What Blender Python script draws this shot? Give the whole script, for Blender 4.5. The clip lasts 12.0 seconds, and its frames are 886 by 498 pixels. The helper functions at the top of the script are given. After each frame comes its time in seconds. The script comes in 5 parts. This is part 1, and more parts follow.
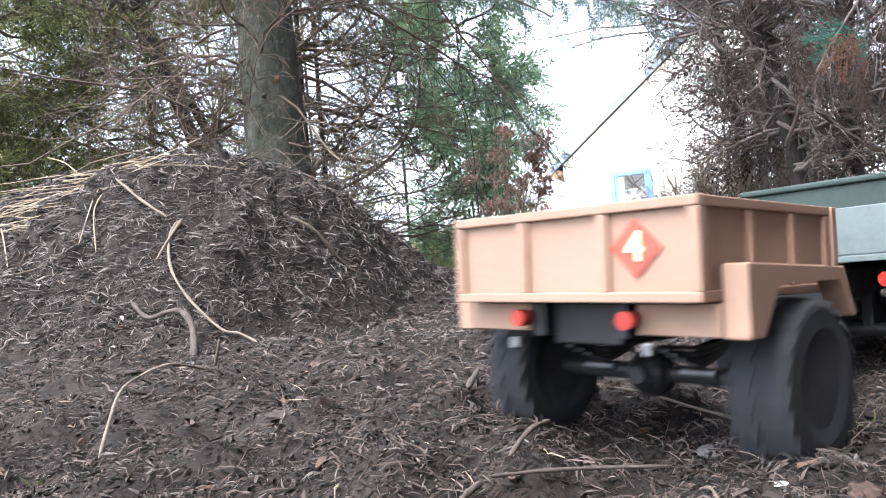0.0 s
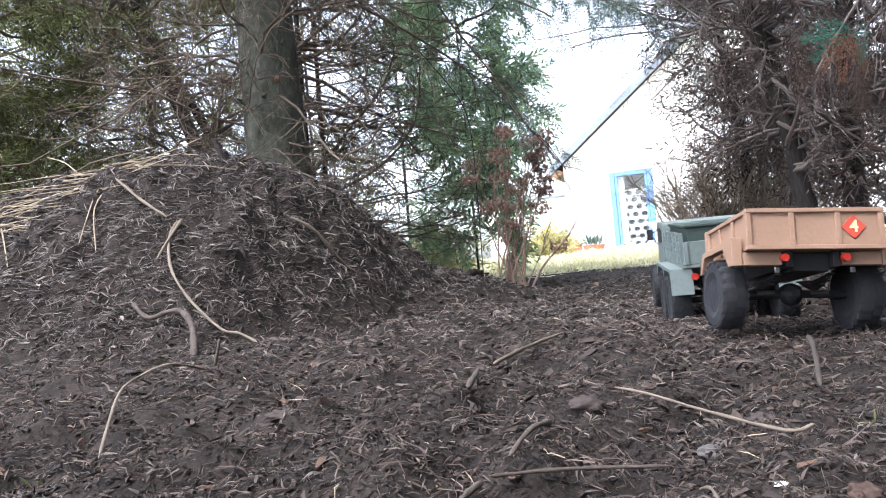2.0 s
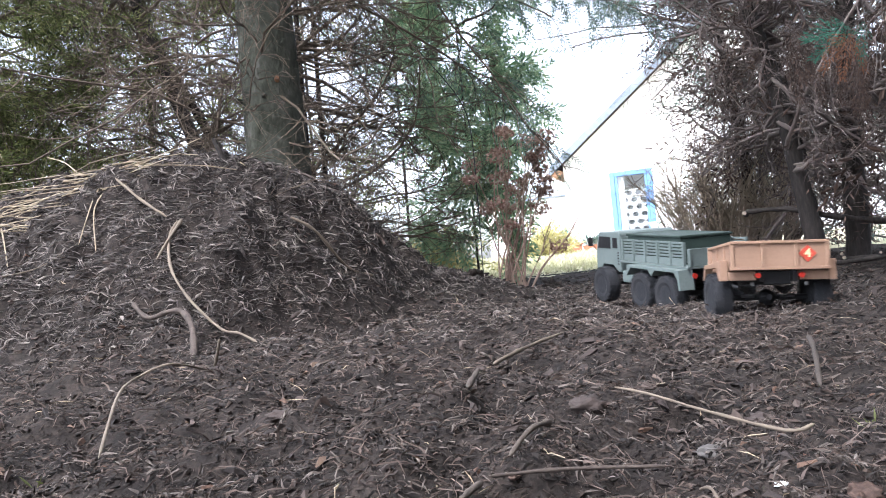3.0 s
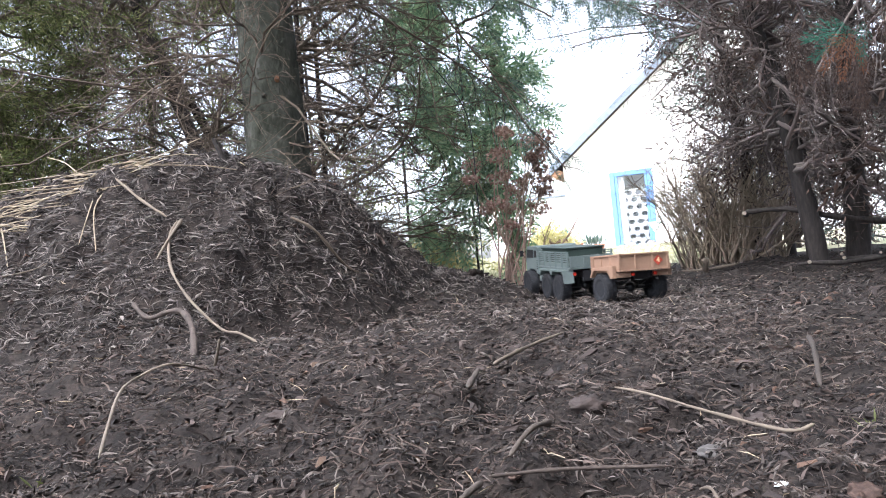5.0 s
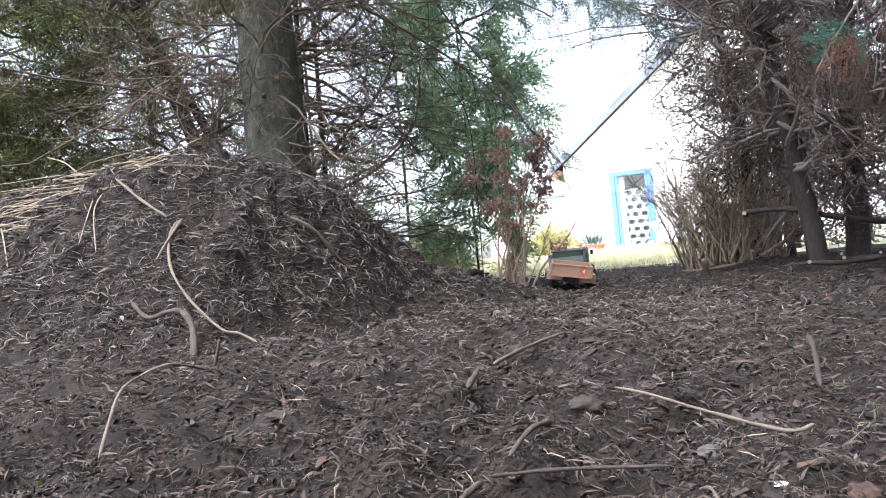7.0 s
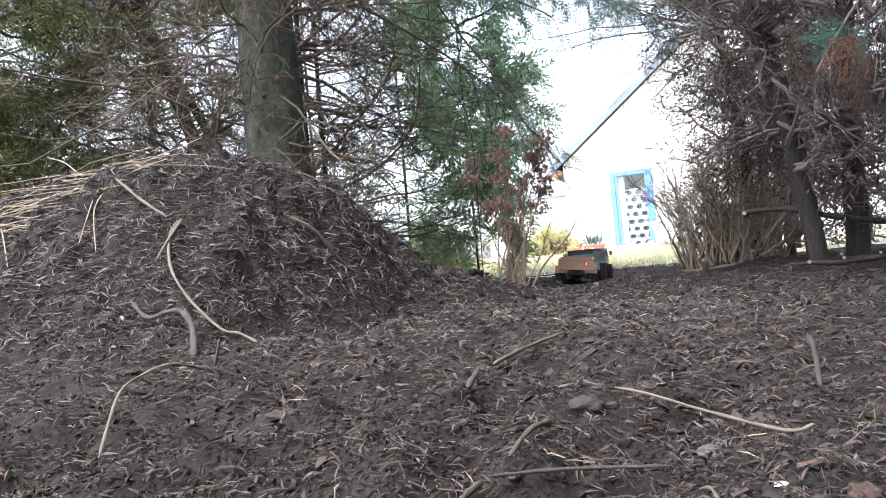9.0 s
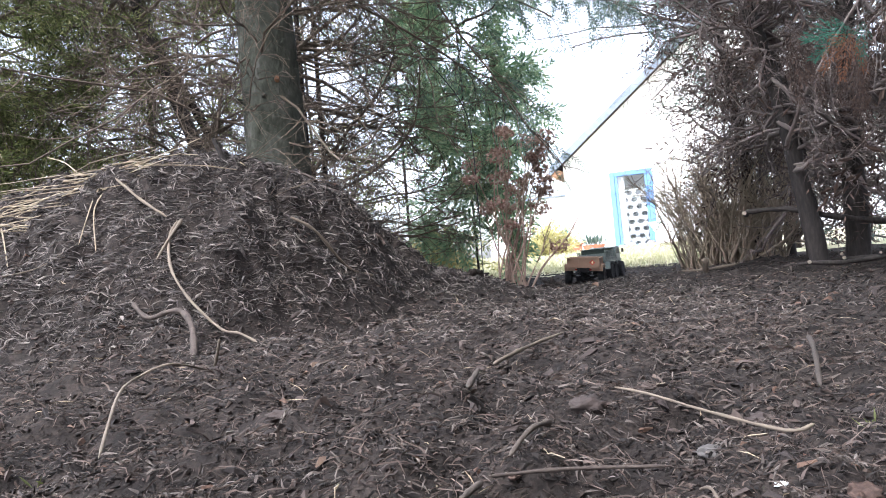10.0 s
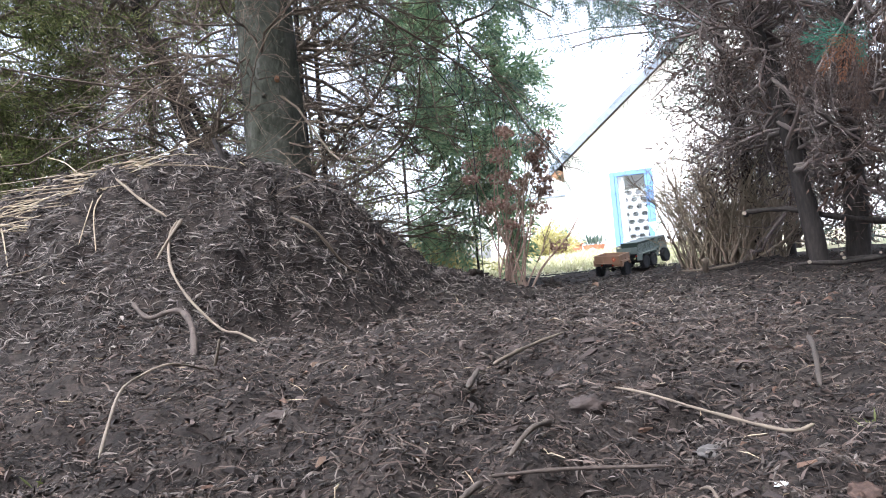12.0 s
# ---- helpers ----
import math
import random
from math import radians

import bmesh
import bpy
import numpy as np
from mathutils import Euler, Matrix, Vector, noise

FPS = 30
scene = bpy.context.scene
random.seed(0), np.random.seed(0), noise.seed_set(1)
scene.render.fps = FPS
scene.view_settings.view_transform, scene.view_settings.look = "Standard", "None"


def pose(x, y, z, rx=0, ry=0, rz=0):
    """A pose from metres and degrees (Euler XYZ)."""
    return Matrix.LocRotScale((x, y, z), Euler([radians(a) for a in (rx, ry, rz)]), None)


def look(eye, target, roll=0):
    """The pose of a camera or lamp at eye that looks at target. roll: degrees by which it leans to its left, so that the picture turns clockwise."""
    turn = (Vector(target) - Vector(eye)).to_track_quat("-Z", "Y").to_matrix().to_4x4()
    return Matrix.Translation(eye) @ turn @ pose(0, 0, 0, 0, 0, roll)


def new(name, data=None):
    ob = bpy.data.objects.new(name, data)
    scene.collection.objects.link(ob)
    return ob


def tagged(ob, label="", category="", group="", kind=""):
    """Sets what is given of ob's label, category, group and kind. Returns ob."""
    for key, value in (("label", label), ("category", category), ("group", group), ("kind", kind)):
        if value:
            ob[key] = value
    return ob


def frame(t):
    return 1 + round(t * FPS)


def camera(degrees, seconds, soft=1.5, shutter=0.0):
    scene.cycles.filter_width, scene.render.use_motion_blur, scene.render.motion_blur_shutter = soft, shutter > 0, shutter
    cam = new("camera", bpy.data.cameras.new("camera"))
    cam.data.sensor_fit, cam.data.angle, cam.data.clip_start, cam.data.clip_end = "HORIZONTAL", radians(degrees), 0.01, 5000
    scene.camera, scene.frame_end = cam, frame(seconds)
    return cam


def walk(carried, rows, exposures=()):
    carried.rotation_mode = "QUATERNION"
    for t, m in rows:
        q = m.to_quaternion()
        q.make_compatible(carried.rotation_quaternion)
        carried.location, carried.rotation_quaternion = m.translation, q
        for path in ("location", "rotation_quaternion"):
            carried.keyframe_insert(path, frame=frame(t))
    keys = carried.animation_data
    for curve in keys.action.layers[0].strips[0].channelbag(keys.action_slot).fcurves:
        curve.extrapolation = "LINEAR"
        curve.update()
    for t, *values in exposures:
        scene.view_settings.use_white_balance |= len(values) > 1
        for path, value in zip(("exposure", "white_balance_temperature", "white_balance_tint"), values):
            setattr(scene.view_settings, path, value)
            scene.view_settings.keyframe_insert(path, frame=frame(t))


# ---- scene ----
cam = camera(62.2, 12.0, soft=1.0, shutter=0.8)
EYE_POSE = look((0, 0, 0.105), (0, 1, 0.105 + math.tan(radians(1.95))), -5.2)
walk(cam, [(0.0, EYE_POSE), (12.0, EYE_POSE)], exposures=[(0.0, 3.08, 6000, 12), (0.6, 2.9, 6000, 12), (1.2, 2.72, 6000, 12), (2.0, 2.66, 6000, 12), (12.0, 2.66, 6000, 12)])

# ---- light ----
world = bpy.data.worlds.new("world")
scene.world = world
world.use_nodes = True
wn = world.node_tree.nodes
sky = wn.new("ShaderNodeTexSky")
sky.sky_type, sky.sun_disc = "NISHITA", False
sky.sun_elevation, sky.sun_rotation = radians(62), radians(215)
sky.air_density, sky.dust_density, sky.ozone_density = 1.0, 4.0, 1.0
wn["Background"].inputs[1].default_value = 0.15
pale = wn.new("ShaderNodeHueSaturation")
pale.inputs["Saturation"].default_value = 0.42
world.node_tree.links.new(sky.outputs[0], pale.inputs["Color"])
world.node_tree.links.new(pale.outputs[0], wn["Background"].inputs[0])
sun = new("sun", bpy.data.lights.new("sun", "SUN"))
sun.data.energy, sun.data.angle, sun.data.color = 0.3, radians(50), (1.0, 0.97, 0.93)
sun.matrix_world = look((-2.7, -3.9, 8.8), (0, 0, 0))


# ---- materials ----
def material(name, colors, rough=0.8, scale=20.0, bump=0.3, metal=0.0, fine=6.0, island=0.0, obj_random=0.0, spec=0.3, coords="Object", stretch=(1, 1, 1), through_light=0.0):
    """A surface with two scales of variation between its colours, and fine relief."""
    m = bpy.data.materials.new(name)
    m.use_nodes = True
    n, l = m.node_tree.nodes, m.node_tree.links
    b = n["Principled BSDF"]
    b.inputs["Metallic"].default_value = metal
    b.inputs["Specular IOR Level"].default_value = spec
    tc = n.new("ShaderNodeTexCoord")
    mp = n.new("ShaderNodeMapping")
    mp.inputs["Scale"].default_value = stretch
    l.new(tc.outputs[coords], mp.inputs[0])
    big = n.new("ShaderNodeTexNoise")
    big.inputs["Scale"].default_value, big.inputs["Detail"].default_value = scale, 5
    small = n.new("ShaderNodeTexNoise")
    small.inputs["Scale"].default_value, small.inputs["Detail"].default_value = scale * fine, 6
    for t in (big, small):
        l.new(mp.outputs[0], t.inputs["Vector"])
    mix = n.new("ShaderNodeMath")
    mix.operation = "MULTIPLY_ADD"
    mix.inputs[1].default_value = 0.45
    l.new(small.outputs["Fac"], mix.inputs[0])
    half = n.new("ShaderNodeMath")
    half.operation = "MULTIPLY"
    half.inputs[1].default_value = 0.55
    l.new(big.outputs["Fac"], half.inputs[0])
    l.new(half.outputs[0], mix.inputs[2])
    value = mix.outputs[0]
    if island or obj_random:
        src = n.new("ShaderNodeNewGeometry").outputs["Random Per Island"] if island else n.new("ShaderNodeObjectInfo").outputs["Random"]
        k = island or obj_random
        a = n.new("ShaderNodeMapRange")
        a.inputs["To Min"].default_value, a.inputs["To Max"].default_value = -k / 2, k / 2
        l.new(src, a.inputs["Value"])
        s = n.new("ShaderNodeMath")
        s.operation = "ADD"
        l.new(value, s.inputs[0])
        l.new(a.outputs[0], s.inputs[1])
        value = s.outputs[0]
    ramp = n.new("ShaderNodeValToRGB")
    e = ramp.color_ramp.elements
    lo, hi = (0.0, 1.0) if island or obj_random else (0.3, 0.7)
    for i, c in enumerate(colors):
        p = lo + (hi - lo) * i / max(1, len(colors) - 1)
        el = e[i] if i < 2 else e.new(p)
        el.position, el.color = p, (*c, 1)
    for i, c in enumerate(colors[:2]):
        e[i].color = (*c, 1)
    l.new(value, ramp.inputs[0])
    l.new(ramp.outputs[0], b.inputs["Base Color"])
    rr = n.new("ShaderNodeMapRange")
    rr.inputs["To Min"].default_value, rr.inputs["To Max"].default_value = max(0.02, rough - 0.12), min(1, rough + 0.12)
    l.new(small.outputs["Fac"], rr.inputs["Value"])
    l.new(rr.outputs[0], b.inputs["Roughness"])
    if bump:
        bp = n.new("ShaderNodeBump")
        bp.inputs["Strength"].default_value, bp.inputs["Distance"].default_value = bump, 0.5 / scale / fine
        l.new(small.outputs["Fac"], bp.inputs["Height"])
        l.new(bp.outputs[0], b.inputs["Normal"])
    if through_light:
        tr = n.new("ShaderNodeBsdfTranslucent")
        l.new(ramp.outputs[0], tr.inputs[0])
        ms = n.new("ShaderNodeMixShader")
        ms.inputs[0].default_value = through_light
        l.new(b.outputs[0], ms.inputs[1])
        l.new(tr.outputs[0], ms.inputs[2])
        l.new(ms.outputs[0], n["Material Output"].inputs[0])
    return m


SOIL = material("soil", [(0.006, 0.0052, 0.005), (0.02, 0.0162, 0.0145), (0.052, 0.041, 0.035)], 0.95, 38, 1.0, fine=7, spec=0.15)
CHIP = material("mulch_chips", [(0.012, 0.0098, 0.009), (0.024, 0.0192, 0.0172), (0.045, 0.0365, 0.0325), (0.078, 0.0645, 0.0575), (0.145, 0.124, 0.11)], 0.85, 60, 0.5, fine=5, island=1.1)
DARKCHIP = material("rotten_mulch", [(0.009, 0.0075, 0.007), (0.02, 0.0158, 0.014), (0.04, 0.03, 0.0255), (0.072, 0.053, 0.044)], 0.9, 60, 0.5, fine=5, island=1.1)
WEATHERED = material("weathered_slivers", [(0.015, 0.0123, 0.0115), (0.034, 0.0288, 0.027), (0.064, 0.0555, 0.052), (0.11, 0.096, 0.088), (0.2, 0.175, 0.158)], 0.85, 60, 0.4, fine=5, island=1.1)
RUST = material("rusty_leaf_litter", [(0.05, 0.031, 0.023), (0.095, 0.055, 0.038), (0.12, 0.082, 0.06)], 0.8, 60, 0.4, island=1.0)
STRAW = material("dry_straw", [(0.17, 0.13, 0.085), (0.27, 0.215, 0.145), (0.38, 0.32, 0.23)], 0.6, 40, 0.3, island=0.8)
PALETWIG = material("pale_twig", [(0.075, 0.06, 0.046), (0.13, 0.104, 0.08), (0.195, 0.16, 0.122)], 0.7, 60, 0.4, obj_random=0.5)
FLAKE = material("bark_flakes", [(0.016, 0.0125, 0.0115), (0.03, 0.0235, 0.0215), (0.05, 0.038, 0.034), (0.09, 0.068, 0.06)], 0.85, 50, 0.6, fine=5, island=0.9)
FIBRE = material("root_fibres", [(0.035, 0.026, 0.022), (0.075, 0.056, 0.047), (0.13, 0.10, 0.085)], 0.85, 60, 0.2, island=0.9)
PALECUT = material("fresh_cut_wood", [(0.2, 0.165, 0.13), (0.3, 0.25, 0.2)], 0.8, 90, 0.2)
REDBARK = material("reddish_bark", [(0.03, 0.019, 0.015), (0.062, 0.039, 0.03), (0.1, 0.066, 0.053)], 0.85, 60, 0.8, fine=5)
OLDWOOD = material("weathered_wood", [(0.05, 0.046, 0.044), (0.085, 0.079, 0.075), (0.14, 0.13, 0.125)], 0.95, 30, 0.6, fine=6)
GREYSTICK = material("grey_stick", [(0.03, 0.025, 0.022), (0.065, 0.053, 0.045), (0.11, 0.09, 0.075)], 0.85, 60, 0.6, obj_random=0.5)
ROOT = material("root_bark", [(0.028, 0.022, 0.019), (0.058, 0.045, 0.038), (0.09, 0.072, 0.062)], 0.8, 50, 0.5)
BARK = material("spruce_bark", [(0.018, 0.02, 0.014), (0.042, 0.046, 0.034), (0.07, 0.072, 0.058), (0.12, 0.118, 0.108)], 0.92, 16, 1.0, fine=5, stretch=(1, 1, 0.5))
HEDGEBARK = material("thuja_bark", [(0.012, 0.010, 0.0095), (0.03, 0.025, 0.023), (0.06, 0.05, 0.045)], 0.9, 24, 0.8, stretch=(1, 1, 0.25))
DEADTWIG = material("dead_twigs", [(0.05, 0.039, 0.03), (0.105, 0.081, 0.062), (0.19, 0.15, 0.115)], 0.85, 30, 0.2, island=0.8)
BROWNTWIG = material("brown_twigs", [(0.058, 0.047, 0.045), (0.12, 0.098, 0.091), (0.2, 0.165, 0.15)], 0.85, 30, 0.2, island=0.8)
PALEBUSH = material("bare_bush_stems", [(0.13, 0.10, 0.072), (0.22, 0.175, 0.13), (0.33, 0.275, 0.21)], 0.75, 30, 0.2, island=0.8)
GREENLEAF = material("green_scale_leaves", [(0.042, 0.054, 0.022), (0.088, 0.106, 0.038), (0.15, 0.168, 0.06), (0.25, 0.25, 0.11)], 0.6, 8, 0.0, island=0.9, through_light=0.6)
GARDENLEAF = material("mid_green_sprays", [(0.09, 0.15, 0.10), (0.17, 0.27, 0.16), (0.27, 0.38, 0.23), (0.36, 0.42, 0.25)], 0.5, 8, 0.0, island=0.9, through_light=0.65)
BLUELEAF = material("blue_green_needles", [(0.06, 0.095, 0.08), (0.105, 0.16, 0.135), (0.165, 0.225, 0.19), (0.22, 0.25, 0.18)], 0.6, 8, 0.0, island=0.9, through_light=0.65)
BROWNLEAF = material("dead_brown_sprays", [(0.036, 0.025, 0.022), (0.07, 0.048, 0.04), (0.115, 0.078, 0.062)], 0.8, 8, 0.0, island=0.9, through_light=0.2)
ORANGELEAF = material("orange_dead_sprays", [(0.11, 0.05, 0.032), (0.19, 0.09, 0.05), (0.26, 0.14, 0.09)], 0.75, 8, 0.0, island=0.9, through_light=0.25)
SHRUBSTEM = material("dry_shrub_stems", [(0.15, 0.095, 0.07), (0.27, 0.19, 0.15), (0.4, 0.32, 0.26)], 0.75, 30, 0.2, island=0.7)
LIVESPRAY = material("live_thuja_spray", [(0.03, 0.10, 0.075), (0.05, 0.15, 0.11), (0.08, 0.2, 0.14)], 0.5, 20, 0.0, island=0.6, through_light=0.3)
UMBEL = material("dried_flower_heads", [(0.2, 0.12, 0.095), (0.32, 0.21, 0.17), (0.46, 0.34, 0.28)], 0.85, 30, 0.2, island=0.8, through_light=0.45)
LAWN = material("lawn_soil", [(0.28, 0.28, 0.16), (0.40, 0.38, 0.25), (0.5, 0.47, 0.34)], 0.95, 6, 0.6, fine=8)
GRASS = material("grass_blades", [(0.32, 0.33, 0.18), (0.45, 0.44, 0.28), (0.55, 0.52, 0.38)], 0.7, 8, 0.0, island=0.9, through_light=0.3)
FORSYTHIA = material("yellow_green_leaves", [(0.30, 0.29, 0.12), (0.46, 0.42, 0.19), (0.58, 0.52, 0.27)], 0.7, 8, 0.0, island=0.9, through_light=0.3)
WHITEWALL = material("white_render", [(0.74, 0.74, 0.73), (0.8, 0.8, 0.79), (0.84, 0.84, 0.83)], 0.9, 6, 0.3, fine=20)
BLUEPAINT = material("blue_paint", [(0.10, 0.20, 0.42), (0.13, 0.25, 0.50), (0.16, 0.30, 0.55)], 0.45, 5, 0.1)
FASCIA = material("weathered_fascia", [(0.13, 0.155, 0.2), (0.175, 0.205, 0.255), (0.22, 0.25, 0.3)], 0.6, 6, 0.2)
SOFFIT = material("soffit_wood", [(0.22, 0.12, 0.07), (0.32, 0.18, 0.11)], 0.7, 8, 0.2)
ROOFTILE = material("roof_tiles", [(0.16, 0.13, 0.125), (0.24, 0.2, 0.19)], 0.8, 8, 0.3)
BLOCK = material("pale_blocks", [(0.42, 0.43, 0.44), (0.52, 0.53, 0.54), (0.6, 0.6, 0.6)], 0.9, 9, 0.4)
SHADE = material("hole_shade", [(0.2, 0.205, 0.215), (0.27, 0.275, 0.285)], 0.9, 9, 0.2)
CURTAIN = material("white_curtain", [(0.75, 0.75, 0.75), (0.82, 0.82, 0.82)], 0.9, 9, 0.2)
TERRA = material("terracotta", [(0.32, 0.13, 0.08), (0.42, 0.18, 0.11)], 0.8, 9, 0.3)
TEAL = material("teal_glaze", [(0.10, 0.26, 0.30), (0.15, 0.35, 0.38)], 0.4, 9, 0.1)
STONE = material("grey_stone", [(0.2, 0.19, 0.18), (0.32, 0.31, 0.3), (0.42, 0.4, 0.38)], 0.9, 20, 0.5)
TAN = material("tan_plastic", [(0.24, 0.15, 0.103), (0.272, 0.172, 0.12), (0.3, 0.192, 0.136)], 0.55, 18, 0.08, fine=12)
GREYGREEN = material("grey_green_plastic", [(0.10, 0.125, 0.122), (0.125, 0.155, 0.15), (0.145, 0.175, 0.17)], 0.5, 18, 0.08, fine=12)
DARKGREEN = material("dark_green_plastic", [(0.022, 0.036, 0.032), (0.032, 0.049, 0.043), (0.04, 0.058, 0.052)], 0.6, 18, 0.1, fine=12)
TYRE = material("dusty_tyre_rubber", [(0.011, 0.012, 0.015), (0.02, 0.021, 0.025), (0.036, 0.035, 0.036)], 0.85, 30, 0.3)
BLACK = material("black_plastic", [(0.012, 0.012, 0.014), (0.02, 0.02, 0.022)], 0.5, 30, 0.1)
STEEL = material("dull_steel", [(0.2, 0.2, 0.21), (0.32, 0.32, 0.32)], 0.4, 40, 0.1, metal=1.0)
REDLENS = material("red_lens", [(0.28, 0.02, 0.014), (0.36, 0.03, 0.02)], 0.25, 30, 0.0, spec=0.5)
REDPAINT = material("red_sticker", [(0.42, 0.06, 0.04), (0.5, 0.08, 0.05)], 0.5, 30, 0.0)
YELLOW = material("yellow_print", [(0.72, 0.55, 0.3), (0.78, 0.6, 0.36)], 0.5, 30, 0.0)
WHITEPL = material("white_plastic", [(0.6, 0.62, 0.64), (0.72, 0.73, 0.74)], 0.45, 30, 0.05)
CABLE = material("black_cable", [(0.015, 0.02, 0.02), (0.03, 0.035, 0.035)], 0.5, 30, 0.0)


def glass_material():
    m = bpy.data.materials.new("window_glass")
    m.use_nodes = True
    b = m.node_tree.nodes["Principled BSDF"]
    b.inputs["Base Color"].default_value = (0.9, 0.93, 0.93, 1)
    b.inputs["Roughness"].default_value = 0.04
    b.inputs["Transmission Weight"].default_value = 1.0
    b.inputs["IOR"].default_value = 1.45
    return m


GLASS = glass_material()


# ---- geometry helpers ----
rng = np.random.default_rng(7)


def mesh_object(name, verts, faces, mat, smooth=False, parent=None):
    """One mesh from vertex rows and equal-sided face rows."""
    verts, faces = np.asarray(verts, np.float32), np.asarray(faces, np.int32)
    me = bpy.data.meshes.new(name)
    k = faces.shape[1]
    me.vertices.add(len(verts))
    me.vertices.foreach_set("co", verts.ravel())
    me.loops.add(faces.size)
    me.loops.foreach_set("vertex_index", faces.ravel())
    me.polygons.add(len(faces))
    me.polygons.foreach_set("loop_start", np.arange(0, faces.size, k, dtype=np.int32))
    me.polygons.foreach_set("loop_total", np.full(len(faces), k, np.int32))
    me.polygons.foreach_set("use_smooth", np.full(len(faces), smooth))
    me.materials.append(mat)
    me.update(calc_edges=True)
    ob = new(name, me)
    ob.parent = parent
    return ob


def part(name, bm, mat, parent, label="", smooth=False):
    me = bpy.data.meshes.new(name)
    bmesh.ops.recalc_face_normals(bm, faces=bm.faces)
    bm.to_mesh(me)
    bm.free()
    me.materials.append(mat)
    if smooth:
        me.polygons.foreach_set("use_smooth", np.full(len(me.polygons), True))
    ob = new(name, me)
    ob.parent = parent
    if label:
        ob["label"] = label
    return ob


def box(bm, x0, x1, y0, y1, z0, z1, bevel=0.0):
    vs = [bm.verts.new((x, y, z)) for x in (x0, x1) for y in (y0, y1) for z in (z0, z1)]
    fs = [bm.faces.new([vs[i] for i in q]) for q in ((0, 1, 3, 2), (4, 6, 7, 5), (0, 4, 5, 1), (2, 3, 7, 6), (0, 2, 6, 4), (1, 5, 7, 3))]
    if bevel:
        es = list({e for f in fs for e in f.edges})
        bmesh.ops.bevel(bm, geom=es, offset=bevel, segments=2, affect="EDGES", profile=0.5)
    return bm


def prism(bm, outline, y0, y1, bevel=0.0, axis="y"):
    """An outline in (x, z) drawn out along y (or, for axis x, one in (y, z) along x)."""
    put = (lambda a, b, d: (a, d, b)) if axis == "y" else (lambda a, b, d: (d, a, b))
    lo = [bm.verts.new(put(a, b, y0)) for a, b in outline]
    hi = [bm.verts.new(put(a, b, y1)) for a, b in outline]
    n = len(outline)
    fs = [bm.faces.new(lo), bm.faces.new(hi[::-1])]
    fs += [bm.faces.new((lo[i], hi[i], hi[(i + 1) % n], lo[(i + 1) % n])) for i in range(n)]
    if bevel:
        es = list({e for f in fs for e in f.edges})
        bmesh.ops.bevel(bm, geom=es, offset=bevel, segments=2, affect="EDGES", profile=0.5)
    return bm


def rod(bm, a, b, r0, r1=None, seg=10):
    a, b = Vector(a), Vector(b)
    m = Matrix.Translation((a + b) / 2) @ (b - a).to_track_quat("Z", "Y").to_matrix().to_4x4()
    bmesh.ops.create_cone(bm, cap_ends=True, segments=seg, radius1=r0, radius2=r0 if r1 is None else r1, depth=(b - a).length, matrix=m)
    return bm


def lathe(bm, profile, seg=32, wobble=0.0):
    """Spins rows of (radius, y) round the y axis; the first and last rows close it."""
    rings = []
    for r, y in profile:
        rings.append([bm.verts.new((r * math.cos(2 * math.pi * i / seg), y, r * math.sin(2 * math.pi * i / seg))) for i in range(seg)])
    for a, b in zip(rings, rings[1:]):
        for i in range(seg):
            bm.faces.new((a[i], a[(i + 1) % seg], b[(i + 1) % seg], b[i]))
    bm.faces.new(rings[0])
    bm.faces.new(rings[-1][::-1])
    return bm


def empty(name, label="", category="", group=""):
    return tagged(new(name), label, category, group)


def unit(v):
    return v / np.maximum(np.linalg.norm(v, axis=-1, keepdims=True), 1e-9)


def value_noise(x, y, scale, seed=0):
    """Smooth noise, -1 to 1, on the plane."""
    x, y = np.asarray(x) * scale, np.asarray(y) * scale
    xi, yi = np.floor(x).astype(np.int64), np.floor(y).astype(np.int64)
    fx, fy = x - xi, y - yi
    fx, fy = fx * fx * (3 - 2 * fx), fy * fy * (3 - 2 * fy)

    def h(i, j):
        v = np.sin(i * 127.1 + j * 311.7 + seed * 74.7) * 43758.5453
        return (v - np.floor(v)) * 2 - 1
    return (h(xi, yi) * (1 - fx) + h(xi + 1, yi) * fx) * (1 - fy) + (h(xi, yi + 1) * (1 - fx) + h(xi + 1, yi + 1) * fx) * fy


def grow(start, way, length, n=6, wobble=0.25, droop=0.0):
    """Wandering paths: (K, n, 3) points from starts, directions and lengths."""
    k = len(start)
    pts = np.empty((k, n, 3))
    pts[:, 0] = start
    d = unit(np.array(way, float))
    step = (np.asarray(length) / (n - 1))[:, None] * np.ones((k, 1))
    for i in range(1, n):
        d = unit(d + rng.normal(0, wobble, (k, 3)) + np.array([0, 0, -droop]))
        pts[:, i] = pts[:, i - 1] + d * step
    return pts


